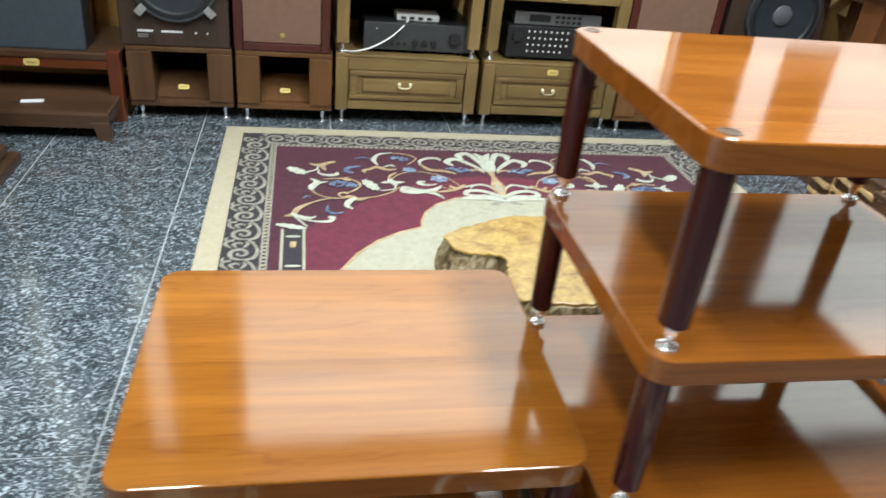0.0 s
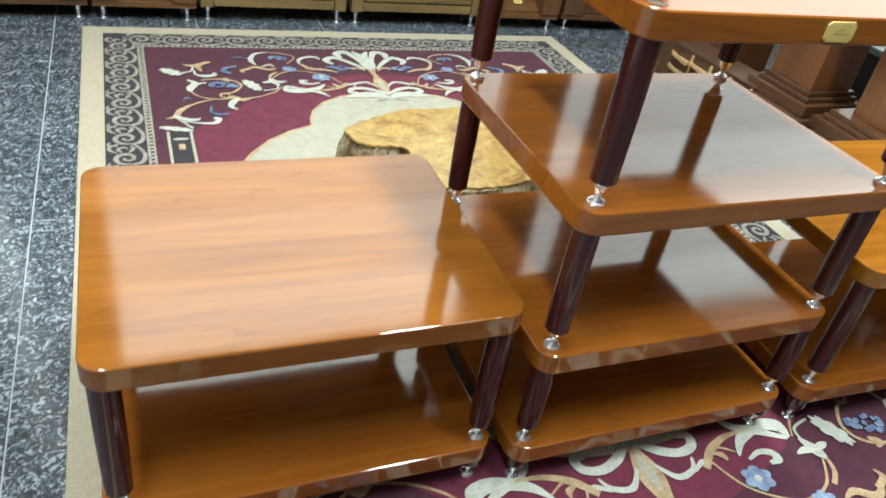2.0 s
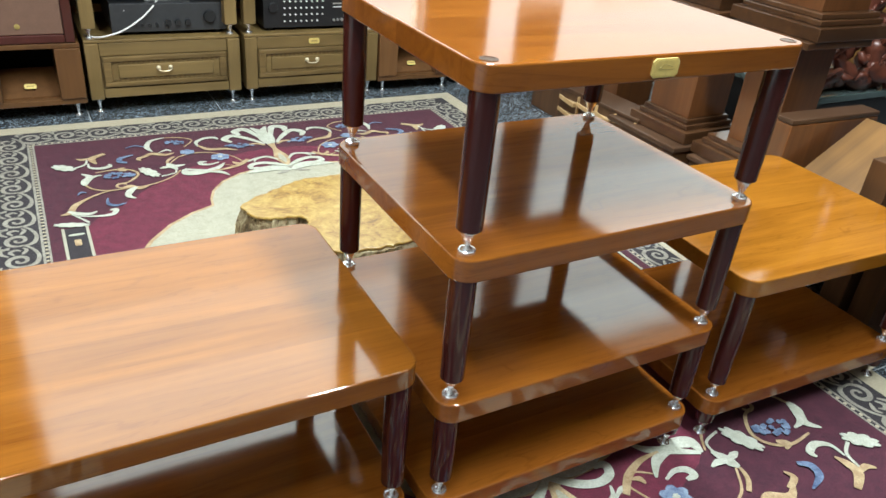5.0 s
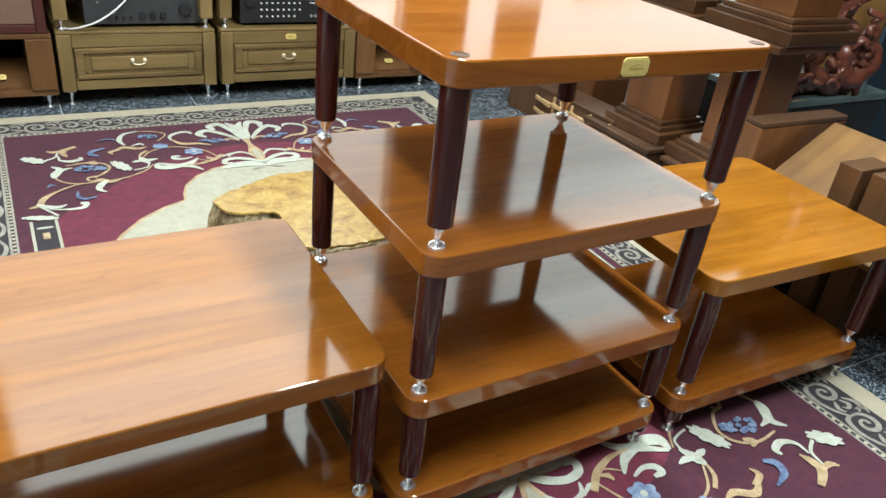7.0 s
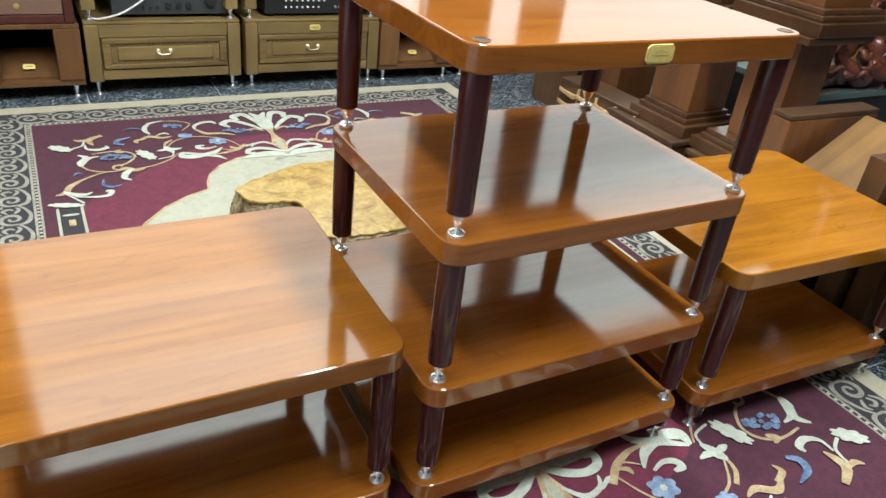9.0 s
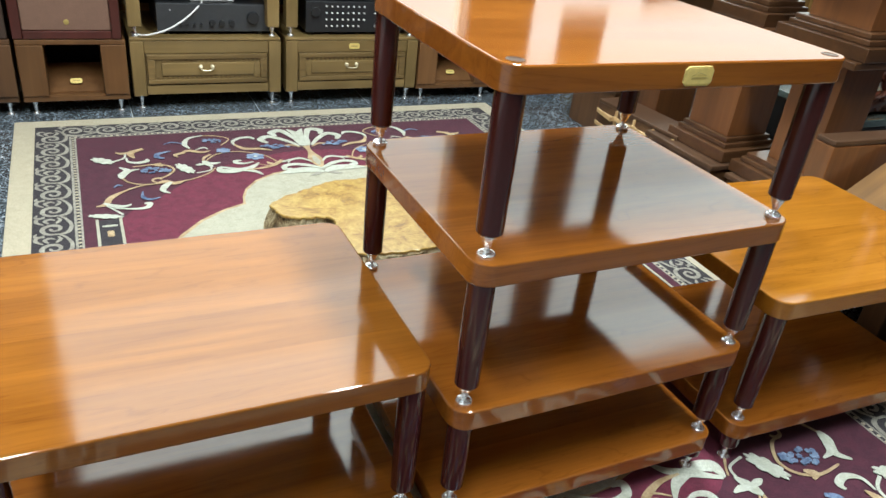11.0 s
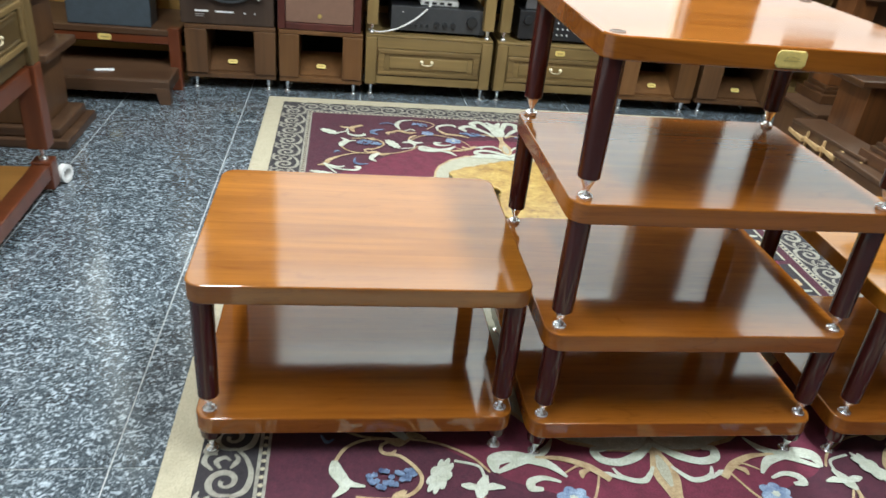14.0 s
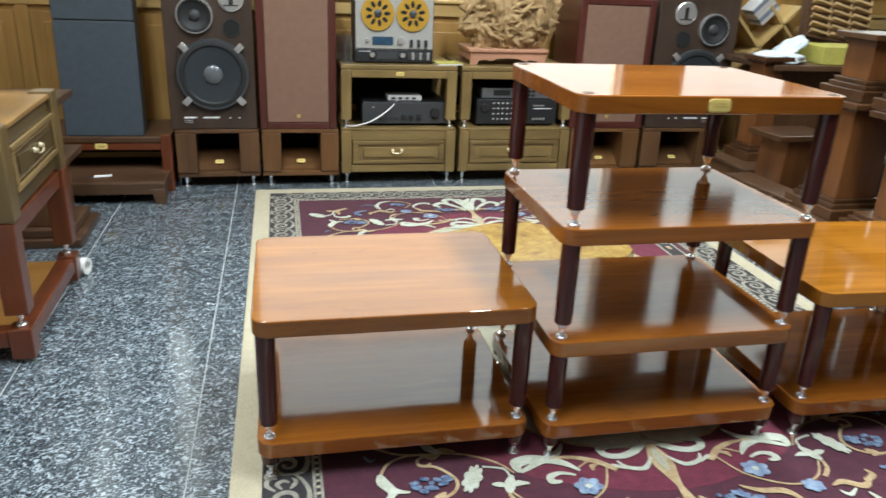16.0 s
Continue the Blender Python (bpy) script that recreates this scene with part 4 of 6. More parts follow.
def bail_handle(parent, x, y, z, w=0.046):
    """A small drop handle with two roses."""
    h = part("handle", tube(smooth_line([(-w / 2, -0.004, 0), (-w / 2 - 0.002, -0.010, -0.006), (-w / 4, -0.013, -0.012), (w / 4, -0.013, -0.012), (w / 2 + 0.002, -0.010, -0.006), (w / 2, -0.004, 0)], 5), 0.0020, 8), PALEBRASS, parent, "pale brass drop handle")
    h.location = (x, y, z)
    for s in (-1, 1):
        r = part("rose", lathe([(0.008, 0), (0.009, 0.003), (0.005, 0.007), (0.006, 0.012), (0.003, 0.014)], 14, m=pose(s * w / 2, 0.0, 0, 90)), PALEBRASS, h)
    return h


def oval_badge(parent, m, w=0.040, h=0.020, mat=None):
    o = round_rect(-w / 2, w / 2, -h / 2, h / 2, h * 0.35, 4)
    bd = part("badge", slab(o, 0, 0.003, 0.0008), mat or BRASS, parent, "small brass badge")
    bd.matrix_local = m
    part("badge_engraving", box(-w * 0.3, w * 0.3, -h * 0.12, h * 0.12, 0.003, 0.0036), BRASS_DARK, bd)
    return bd


def drawer_unit(m, w, label, badge=False, depth=0.46, z0=0.060, z1=0.290):
    """A one-drawer cabinet with corner posts; its front faces -y."""
    t = thing("drawer_cabinet", m, label, "cabinet", "drawer cabinets")
    post = 0.050
    part("body", box(0.006, w - 0.006, 0.012, depth, z0 + 0.006, z1 - 0.012, 0.003), OLIVE, t)
    part("top", box(0, w, 0, depth + 0.01, z1 - 0.012, z1, 0.004), OLIVE, t)
    for x in (0, w - post):
        part("post", box(x, x + post, -0.006, 0.05, z0, z1 - 0.013, 0.004), OLIVE_Z, t)
        part("post", box(x, x + post, depth - 0.05, depth, z0, z1 - 0.013, 0.004), OLIVE_Z, t)
    part("rail", box(post + 0.001, w - post - 0.001, 0.000, 0.03, z0 + 0.004, z0 + 0.042, 0.003), OLIVE, t)
    part("rail", box(post + 0.001, w - post - 0.001, 0.000, 0.03, z1 - 0.062, z1 - 0.013, 0.003), OLIVE, t)
    dz0, dz1 = z0 + 0.045, z1 - 0.064
    d = part("drawer", box(post + 0.006, w - post - 0.006, 0.002, 0.012, dz0, dz1, 0.002), OLIVE, t)
    fr = 0.020
    bm = box(post + 0.008, w - post - 0.008, -0.006, 0.004, dz0 + 0.002, dz0 + fr, 0.003)
    box(post + 0.008, w - post - 0.008, -0.006, 0.004, dz1 - fr, dz1 - 0.002, 0.003, bm=bm)
    box(post + 0.008, post + 0.008 + fr * 1.4, -0.006, 0.004, dz0 + fr, dz1 - fr, 0.003, bm=bm)
    box(w - post - 0.008 - fr * 1.4, w - post - 0.008, -0.006, 0.004, dz0 + fr, dz1 - fr, 0.003, bm=bm)
    part("drawer_frame", bm, OLIVE_CARVED, d, "carved leaf frame")
    bm = bmesh.new()
    n_ = 22
    for k in range(n_):
        xx = post + 0.045 + (w - 2 * post - 0.09) * k / (n_ - 1)
        for zz in (dz0 + fr + 0.007, dz1 - fr - 0.007):
            lathe([(0.0062, 0), (0.005, 0.003), (0.001, 0.004)], 6, bm, pose(xx, 0.003, zz, 90, 0, 0))
    tagged(part("carving", bm, OLIVE_CARVED, d), kind="stuff")
    part("drawer_panel", box(post + 0.06, w - post - 0.06, -0.004, 0.003, dz0 + fr + 0.014, dz1 - fr - 0.014, 0.004), OLIVE, d)
    bail_handle(d, w / 2 - 0.01, -0.004, (dz0 + dz1) / 2 + 0.010)
    for x in (0.03, w - 0.03):
        for y in (0.03, depth - 0.04):
            spike("spike", t, x, y, 0.0, z0, 0.011)
    if badge:
        oval_badge(t, pose(w / 2, -0.001, z1 - 0.036, 90, 0, 0), 0.048, 0.024)
    return t


def open_unit(m, w, label, depth=0.44, z0=0.290, z1=0.600):
    """An open shelf unit on spikes, stacked on a drawer cabinet."""
    t = thing("open_shelf_unit", m, label, "shelf", "open shelf units")
    post = 0.050
    part("top", box(0, w, 0, depth, z1 - 0.024, z1, 0.005), OLIVE, t)
    part("apron", box(post + 0.001, w - post - 0.001, 0.0, 0.02, z1 - 0.062, z1 - 0.025, 0.003), OLIVE, t)
    for x in (0, w - post):
        for y in (-0.002, depth - 0.05):
            part("post", box(x, x + post, y, y + 0.05, z0 + 0.042, z1 - 0.025, 0.004), OLIVE_Z, t)
            spike("spike", t, x + 0.025, y + 0.025, z0, 0.042, 0.011)
    # black sheet paints the dark of the open shelf
    part("back_panel", box(post, w - post, depth - 0.03, depth - 0.015, z0 + 0.045, z1 - 0.03), RECESS_SHADE, t)
    part("side_rail", box(0.006, 0.03, 0.05, depth - 0.05, z1 - 0.062, z1 - 0.026), OLIVE, t)
    part("side_rail", box(w - 0.03, w - 0.006, 0.05, depth - 0.05, z1 - 0.062, z1 - 0.026), OLIVE, t)
    oval_badge(t, pose(w / 2, -0.001, z1 - 0.042, 90, 0, 0), 0.040, 0.018)
    return t


CY = 2.985
drawer_unit(pose(0.142, CY, 0), 0.583, "olive brown one-drawer cabinet on chrome spikes below an amplifier")
drawer_unit(pose(0.747, CY, 0), 0.598, "olive brown one-drawer cabinet with badge on chrome spikes", True)
open_unit(pose(0.142, CY, 0), 0.578, "olive brown open shelf unit holding a black amplifier")
open_unit(pose(0.747, CY, 0), 0.590, "olive brown open shelf unit holding a karaoke amplifier")


def knob(name, parent, x, y, z, r, depth=0.012, mat=None):
    k = part(name, lathe([(r, 0), (r, depth * 0.8), (r * 0.9, depth), (r * 0.3, depth)], 16, m=pose(0, 0, 0, 90)), mat or BLACK, parent)
    k.location = (x, y, z)
    return k


amp = thing("amplifier", pose(0.255, CY + 0.045, 0.290), "black stereo amplifier with rotary knobs in a shelf unit", "amplifier")
part("case", box(0, 0.432, 0.006, 0.33, 0.012, 0.122, 0.003), BLACK, amp)
part("front_panel", box(-0.003, 0.435, 0, 0.008, 0.014, 0.120, 0.002), DARKGREY, amp)
for x in (0.03, 0.40):
    for y in (0.03, 0.28):
        f = part("foot", lathe([(0.014, 0), (0.016, 0.012)], 14), RUBBER, amp)
        f.location = (x, y, 0)
knob("knob", amp, 0.366, 0, 0.070, 0.024, 0.018)
for k in range(3):
    knob("knob", amp, 0.205 + k * 0.038, 0, 0.048, 0.012)
for k in range(4):
    knob("knob", amp, 0.085 + k * 0.026, 0, 0.040, 0.006, 0.008)
part("indicator_lamp", box(0.046, 0.050, -0.001, 0.001, 0.094, 0.098), PAPER, amp)

router = thing("network_box", pose(0.385, CY + 0.09, 0.412), "small white network box on top of an amplifier", "router")
part("case", box(0, 0.175, 0, 0.11, 0, 0.026, 0.005), WHITE, router)
for k in range(4):
    part("port", box(0.018 + k * 0.035, 0.038 + k * 0.035, -0.002, 0.002, 0.007, 0.017), BLACK, router)
cable = thing("cable", pose(0, 0, 0), "white cable hanging from a network box", "cable")
part("lead", tube(smooth_line([(0.435, CY + 0.088, 0.422), (0.415, CY + 0.05, 0.405), (0.36, CY + 0.012, 0.365), (0.29, CY - 0.002, 0.325), (0.23, CY - 0.004, 0.306), (0.19, CY + 0.01, 0.298), (0.155, CY + 0.06, 0.296)], 6), 0.0035, 8), WHITE, cable)

kara = thing("karaoke_amplifier", pose(0.845, CY + 0.04, 0.290), "black karaoke mixing amplifier with rows of white knobs", "amplifier")
part("case", box(0, 0.425, 0.006, 0.34, 0.012, 0.140, 0.003), BLACK, kara)
part("front_panel", box(-0.004, 0.429, 0, 0.008, 0.013, 0.139, 0.002), BLACK, kara)
for x in (0.03, 0.39):
    for y in (0.03, 0.28):
        f = part("foot", lathe([(0.014, 0), (0.016, 0.012)], 14), RUBBER, kara)
        f.location = (x, y, 0)
for r in range(4):
    for k in range(8 if r else 7):
        knob("knob", kara, 0.085 + k * 0.024, 0, 0.040 + r * 0.027, 0.0036, 0.008, WHITE)
knob("knob", kara, 0.036, 0, 0.098, 0.020, 0.012)
for k in range(4):
    knob("knob", kara, 0.305 + k * 0.018, 0, 0.040, 0.006, 0.008, SILVER)
part("label_strip", box(0.30, 0.40, -0.001, 0.001, 0.092, 0.096), PAPER, kara)
part("label_strip", box(0.30, 0.36, -0.001, 0.001, 0.106, 0.112), SILVER, kara)
TUNERGREY = plain("grey_tuner_metal", (0.20, 0.21, 0.22), rough=0.35, metal=0.5)
tun = thing("tuner", pose(0.870, CY + 0.06, 0.431), "grey digital tuner stacked on a karaoke amplifier", "tuner")
part("case", box(0, 0.37, 0.004, 0.22, 0.004, 0.052, 0.003), DARKGREY, tun)
part("front_panel", box(-0.002, 0.372, 0, 0.006, 0.003, 0.053, 0.002), TUNERGREY, tun)
part("display", box(0.06, 0.15, -0.002, 0.002, 0.016, 0.044), BLACK, tun)
for k in range(5):
    for r in range(2):
        part("button", box(0.172 + k * 0.024, 0.188 + k * 0.024, -0.003, 0.002, 0.012 + r * 0.020, 0.024 + r * 0.020, 0.001), BLACK, tun)

# reel-to-reel deck
DECKSILVER = plain("silver_deck_panel", (0.38, 0.37, 0.345), rough=0.4, metal=0.2, speck=0.04)
deck = thing("tape_deck", pose(0.214, CY + 0.055, 0.600, -4), "silver reel-to-reel tape deck with gold reels on a shelf unit", "tape deck")
part("case", box(0, 0.392, 0.012, 0.20, 0.0, 0.345, 0.006), DARKSPK, deck)
part("front_panel", box(0.004, 0.388, 0.002, 0.014, 0.070, 0.340, 0.004), DECKSILVER, deck, "brushed silver front panel")
part("lower_panel", box(0.004, 0.388, 0.000, 0.014, 0.008, 0.068, 0.003), BLACK, deck)
for s, cx_ in ((0, 0.112), (1, 0.284)):
    reel = part("reel", lathe([(0.080, 0), (0.081, 0.001), (0.081, 0.003), (0.022, 0.003)], 40, m=pose(0, 0, 0, 90)), GOLDREEL, deck, "gold anodised tape reel")
    reel.location = (cx_, -0.004, 0.236)
    part("hub", lathe([(0.019, 0.003), (0.019, 0.008), (0.006, 0.012)], 20, m=pose(0, 0, 0, 90)), DARKGREY, reel)
    for k in range(9):
        a = 2 * math.pi * k / 9 + 0.2 * s
        bm = slab(blob(0.045 * math.cos(a), 0.045 * math.sin(a), 0.018, 0.009, 2, math.degrees(a), 0.1), 0.0031, 0.0042, 0.0)
        bmesh.ops.transform(bm, matrix=pose(0, 0, 0, 90), verts=bm.verts)
        part("cutout", bm, RECESS_SHADE, reel)
part("meter", box(0.085, 0.190, -0.003, 0.004, 0.088, 0.128, 0.003), DISPLAY, deck, "blue level meters")
knob("knob", deck, 0.225, 0.002, 0.110, 0.017, 0.014, SILVER)
knob("knob", deck, 0.060, 0.002, 0.110, 0.010, 0.012, SILVER)
for k in range(3):
    part("lever", box(0.272 + k * 0.036, 0.286 + k * 0.036, -0.012, 0.004, 0.080, 0.116, 0.003), BLACK, deck)
for x in (0.085, 0.235):
    knob("knob", deck, x, 0.0, 0.040, 0.012, 0.014, SILVER)
part("counter", box(0.110, 0.210, -0.002, 0.002, 0.022, 0.056), DARKGREY, deck)
for k in range(6):
    part("key", box(0.262 + k * 0.019, 0.276 + k * 0.019, -0.006, 0.002, 0.020, 0.056, 0.001), SILVER if k % 2 else DARKGREY, deck)
    part("lettering", box(0.02 + k * 0.010, 0.026 + k * 0.010, -0.0008, 0.002, 0.056, 0.059), PAPER, deck)

stand_clear = thing("acrylic_stand", pose(0.168, CY + 0.05, 0.600, 0, 0, 12), "clear acrylic stand beside a tape deck", "stand")
part("sheet", box(0, 0.004, 0, 0.16, 0, 0.125, 0.001), ACRYLIC, stand_clear)
part("sheet", box(0.03, 0.034, 0, 0.16, 0, 0.125, 0.001), ACRYLIC, stand_clear)
part("foot", box(-0.004, 0.04, 0, 0.16, 0, 0.006, 0.001), ACRYLIC, stand_clear)
book = thing("booklet", pose(0.625, CY + 0.02, 0.600, 0, 0, 8), "thin booklet lying on a shelf unit", "booklet")
part("cover", box(0, 0.13, 0, 0.10, 0.006, 0.009, 0.001), YELLOWBOX, book, "faded yellow cover")
part("pages", box(0.002, 0.128, 0.002, 0.098, 0, 0.006), PAPER, book)

# root carving on its pink stand
base = thing("carving_stand", pose(0.80, CY + 0.07, 0.600), "pale pink wooden stand with a scalloped apron", "stand")
part("top", box(-0.012, 0.412, -0.010, 0.26, 0.062, 0.080, 0.005), PINKWOOD, base)
ap = [(0.0, 0.0), (0.0, 0.061), (0.40, 0.061), (0.40, 0.0), (0.365, 0.0), (0.355, 0.020), (0.32, 0.026), (0.29, 0.018), (0.26, 0.030), (0.20, 0.034), (0.14, 0.030), (0.11, 0.018), (0.08, 0.026), (0.045, 0.020), (0.035, 0.0)][::-1]
for y in (0.0, 0.236):
    a = part("apron", slab(ap, 0, 0.014, 0.001), PINKWOOD, base)
    a.matrix_local = pose(0, y + 0.014, 0, 90)
for x in (0.0, 0.386):
    part("side_apron", box(x, x + 0.014, 0.016, 0.234, 0.02, 0.061, 0.002), PINKWOOD, base)
rng = random.Random(11)
root = thing("root_carving", pose(1.030, CY + 0.17, 0.6815) @ Matrix.Diagonal((1.22, 1.05, 1.28, 1)), "gnarled dry root wood sculpture on a pink stand", "sculpture")
core = bmesh.new()
bmesh.ops.create_icosphere(core, subdivisions=5, radius=1)
for v in core.verts:
    p = v.co.copy()
    k = 1 + 0.36 * noise.noise(p * 2.1) + 0.34 * abs(noise.noise((p.x * 3.2, p.y * 3.2, p.z * 6.5))) - 0.30 * abs(noise.noise((p.x * 6.0, p.y * 6.0, p.z * 13.0))) + 0.10 * noise.noise((p.x * 12, p.y * 12, p.z * 26))
    v.co = Vector((p.x * 0.185 * k, p.y * 0.10 * k, max(-0.13, p.z * 0.17 * k) + 0.13))
part("root_mass", core, ROOT, root, angle=80)
for k in range(34):
    # a strand that creeps over the mass, mostly sideways, and hangs loose at its end
    a, h = rng.uniform(math.pi * 0.9, math.pi * 2.1), rng.uniform(-0.9, 0.9)
    turn, sink = rng.choice((-1, 1)) * rng.uniform(0.10, 0.26), rng.uniform(-0.16, 0.06)
    pts = []
    for j in range(7):
        swell = 0.98 + 0.08 * noise.noise((a * 2.0, h * 3.0, k * 0.7)) + (0.05 * max(0, j - 4))
        ring = math.sqrt(max(0.05, 1 - h * h))
        pts.append(Vector((0.19 * swell * ring * math.cos(a), 0.11 * swell * ring * math.sin(a), max(0.006, 0.13 + 0.165 * h * swell))))
        a += turn * rng.uniform(0.6, 1.3)
        h = max(-0.95, min(0.95, h + sink + rng.uniform(-0.14, 0.14)))
    r = rng.uniform(0.004, 0.011)
    line_ = smooth_line(pts, 3)
    part("root_strand", tube(line_, [r * (0.55 + 0.6 * math.sin(math.pi * (0.15 + 0.75 * i / (len(line_) - 1)))) for i in range(len(line_))], 7), ROOT, root, angle=80)

# ---- loudspeakers on stands ----


def speaker_stand(m, w, label, finish, badge_mat, depth=0.34, z0=0.055, z1=0.288):
    t = thing("speaker_stand", m, label, "speaker stand", "speaker stands")
    post = 0.24 * w
    part("top", box(0, w, 0.0, depth, z1 - 0.018, z1, 0.003), finish, t)
    part("base", box(0, w, 0.004, depth, z0, z0 + 0.022, 0.003), finish, t)
    for x in (0, w - post):
        part("side_post", box(x, x + post, -0.004, depth, z0 + 0.0225, z1 - 0.0185, 0.004), finish, t)
    # shade inside the stand, put in as a black sheet
    part("back_panel", box(post, w - post, depth - 0.03, depth - 0.01, z0 + 0.022, z1 - 0.018), RECESS_SHADE, t)
    ramp_bm = box(post + 0.001, w - post - 0.001, 0.03, 0.16, z0 + 0.0225, z0 + 0.03)
    for v in ramp_bm.verts:
        if v.co.y > 0.1:
            v.co.z += 0.075
    part("sloped_board", ramp_bm, finish, t)
    oval_badge(t, pose(w / 2, 0.062, z0 + 0.060, 40, 0, 0), 0.042, 0.022, badge_mat)
    for x in (0.035, w - 0.035):
        for y in (0.03, depth - 0.04):
            spike("spike", t, x, y, 0.0, z0, 0.011)
    return t


def driver(parent, name, x, y, z, r, ring, cone, cap, cap_r, label, clips=0):
    """A cone driver that faces -y."""
    d = part(name, lathe([(r, 0), (r, 0.006), (r * 0.985, 0.010), (r * 0.93, 0.010), (r * 0.90, 0.004)], 48, m=pose(0, 0, 0, 90), caps=False), ring, parent, label)
    d.location = (x, y - 0.013, z)
    part("rim", lathe([(r, -0.0125), (r, 0.0)], 48, m=pose(0, 0, 0, 90), caps=False), ring, d)
    part("surround", lathe([(r * 0.925, 0.0105), (r * 0.88, 0.0125), (r * 0.82, 0.012), (r * 0.78, 0.006), (r * 0.77, 0.004)], 48, m=pose(0, 0, 0, 90), caps=False), RUBBER, d)
    prof = [(r * 0.775, 0.0055)] + [(r * (0.775 - 0.52 * i / 6), 0.0055 - 0.012 * (i / 6) ** 0.8) for i in range(1, 7)]
    part("cone", lathe(prof + [(r * 0.2, -0.008)], 48, m=pose(0, 0, 0, 90), caps=False), cone, d)
    part("dust_cap", lathe([(cap_r, -0.006), (cap_r * 0.95, 0.001), (cap_r * 0.7, 0.007), (cap_r * 0.35, 0.010), (cap_r * 0.05, 0.0108)], 32, m=pose(0, 0, 0, 90)), cap, d)
    for k in range(clips):
        a = radians(45 + 360 * k / clips)
        bm = box(-0.020, 0.020, -0.013, 0.0, -0.014, 0.014, 0.002)
        lathe([(0.006, 0), (0.006, 0.003)], 12, bm, pose(0, -0.013, 0, 90))
        cl = part("clamp", bm, SILVER, d, "bright metal clamp")
        cl.matrix_local = pose(r * 1.06 * math.cos(a), -0.0005, r * 1.06 * math.sin(a), 0, -45 if k % 2 == 0 else 45, 0)
    return d


def monitor(m, w, label, flip, h=0.72, depth=0.36, z0=0.290):
    """A three-way monitor loudspeaker without grille; flip mirrors its drivers."""
    t = thing("monitor_speaker", m, label, "loudspeaker", "monitor loudspeakers")
    part("cabinet", box(0, w, 0, depth, z0, z0 + h, 0.004), DARKSPK, t)
    s = (lambda u: w - u) if flip else (lambda u: u)
    driver(t, "woofer", s(0.205), -0.001, z0 + 0.257, 0.162, GASKET, CONE, SILVER_CAP, 0.043, "large grey cone woofer", 4)
    driver(t, "midrange", s(0.140), -0.001, z0 + 0.520, 0.080, SILVER, RUBBER, DARKGREY, 0.026, "silver ringed midrange driver")
    tw = part("tweeter", lathe([(0.058, 0), (0.058, 0.006), (0.050, 0.010), (0.020, 0.010)], 36, m=pose(0, 0, 0, 90)), SILVER, t, "silver horn tweeter plate")
    tw.location = (s(0.302), -0.001, z0 + 0.596)
    part("slot", box(-0.010, 0.010, -0.012, -0.0095, -0.030, 0.030, 0.001), BLACK, tw)
    part("slot_bar", box(-0.034, 0.034, -0.013, -0.0098, -0.033, -0.027, 0.001), DARKGREY, tw)
    po = part("port", lathe([(0.040, 0), (0.040, 0.003), (0.034, 0.003), (0.033, -0.0)], 32, m=pose(0, 0, 0, 90)), RUBBER, t, "black bass port")
    po.location = (s(0.298), -0.001, z0 + 0.466)
    part("bore", lathe([(0.033, 0.0006), (0.032, 0.0012)], 32, m=pose(0, 0, 0, 90)), RECESS_SHADE, po)
    for u, ww, zz in ((0.09, 0.055, 0.052), (0.185, 0.075, 0.052), (0.27, 0.006, 0.050), (0.312, 0.006, 0.050)):
        part("lettering", box(s(u) - ww / 2, s(u) + ww / 2, -0.0015, 0.001, z0 + zz, z0 + zz + 0.007), PAPER, t)
    for k in range(2):
        part("plate_line", box(s(0.09) - 0.027, s(0.09) + 0.010, -0.0015, 0.001, z0 + 0.040 - k * 0.008, z0 + 0.043 - k * 0.008), SILVER, t)
    return t


BLUEDEEP = plain("deep_blue_grille_cloth", (0.016, 0.040, 0.062), rough=0.7, speck=0.15, scale=420, relief=0.2)
GASKET = plain("dark_steel_basket", (0.10, 0.11, 0.12), rough=0.3, metal=0.6, speck=0.05)
SILVER_CAP = plain("grey_dust_cap", (0.13, 0.14, 0.15), rough=0.28, metal=0.2, speck=0.08, scale=80)


def grille_speaker(m, w, label, h=0.68, depth=0.36, z0=0.290):
    t = thing("grille_speaker", m, label, "loudspeaker", "grille loudspeakers")
    part("cabinet", box(0, w, 0.012, depth, z0, z0 + h, 0.004), MAROON, t)
    bm = box(0, 0.034, -0.004, 0.012, z0, z0 + h, 0.004)
    box(w - 0.034, w, -0.004, 0.012, z0, z0 + h, 0.004, bm=bm)
    box(0.0345, w - 0.0345, -0.004, 0.012, z0, z0 + 0.030, 0.004, bm=bm)
    box(0.0345, w - 0.0345, -0.004, 0.012, z0 + h - 0.030, z0 + h, 0.004, bm=bm)
    part("front_frame", bm, MAROON, t, "maroon wooden grille frame")
    part("grille", box(0.035, w - 0.035, 0.001, 0.011, z0 + 0.031, z0 + h - 0.031, 0.004), GRILLE, t, "brown woven grille cloth")
    part("badge", lathe([(0.010, 0), (0.010, 0.002), (0.006, 0.003)], 8, m=pose(w / 2, 0.001, z0 + 0.062, 90)), BRASS_DARK, t, "small dark badge")
    return t


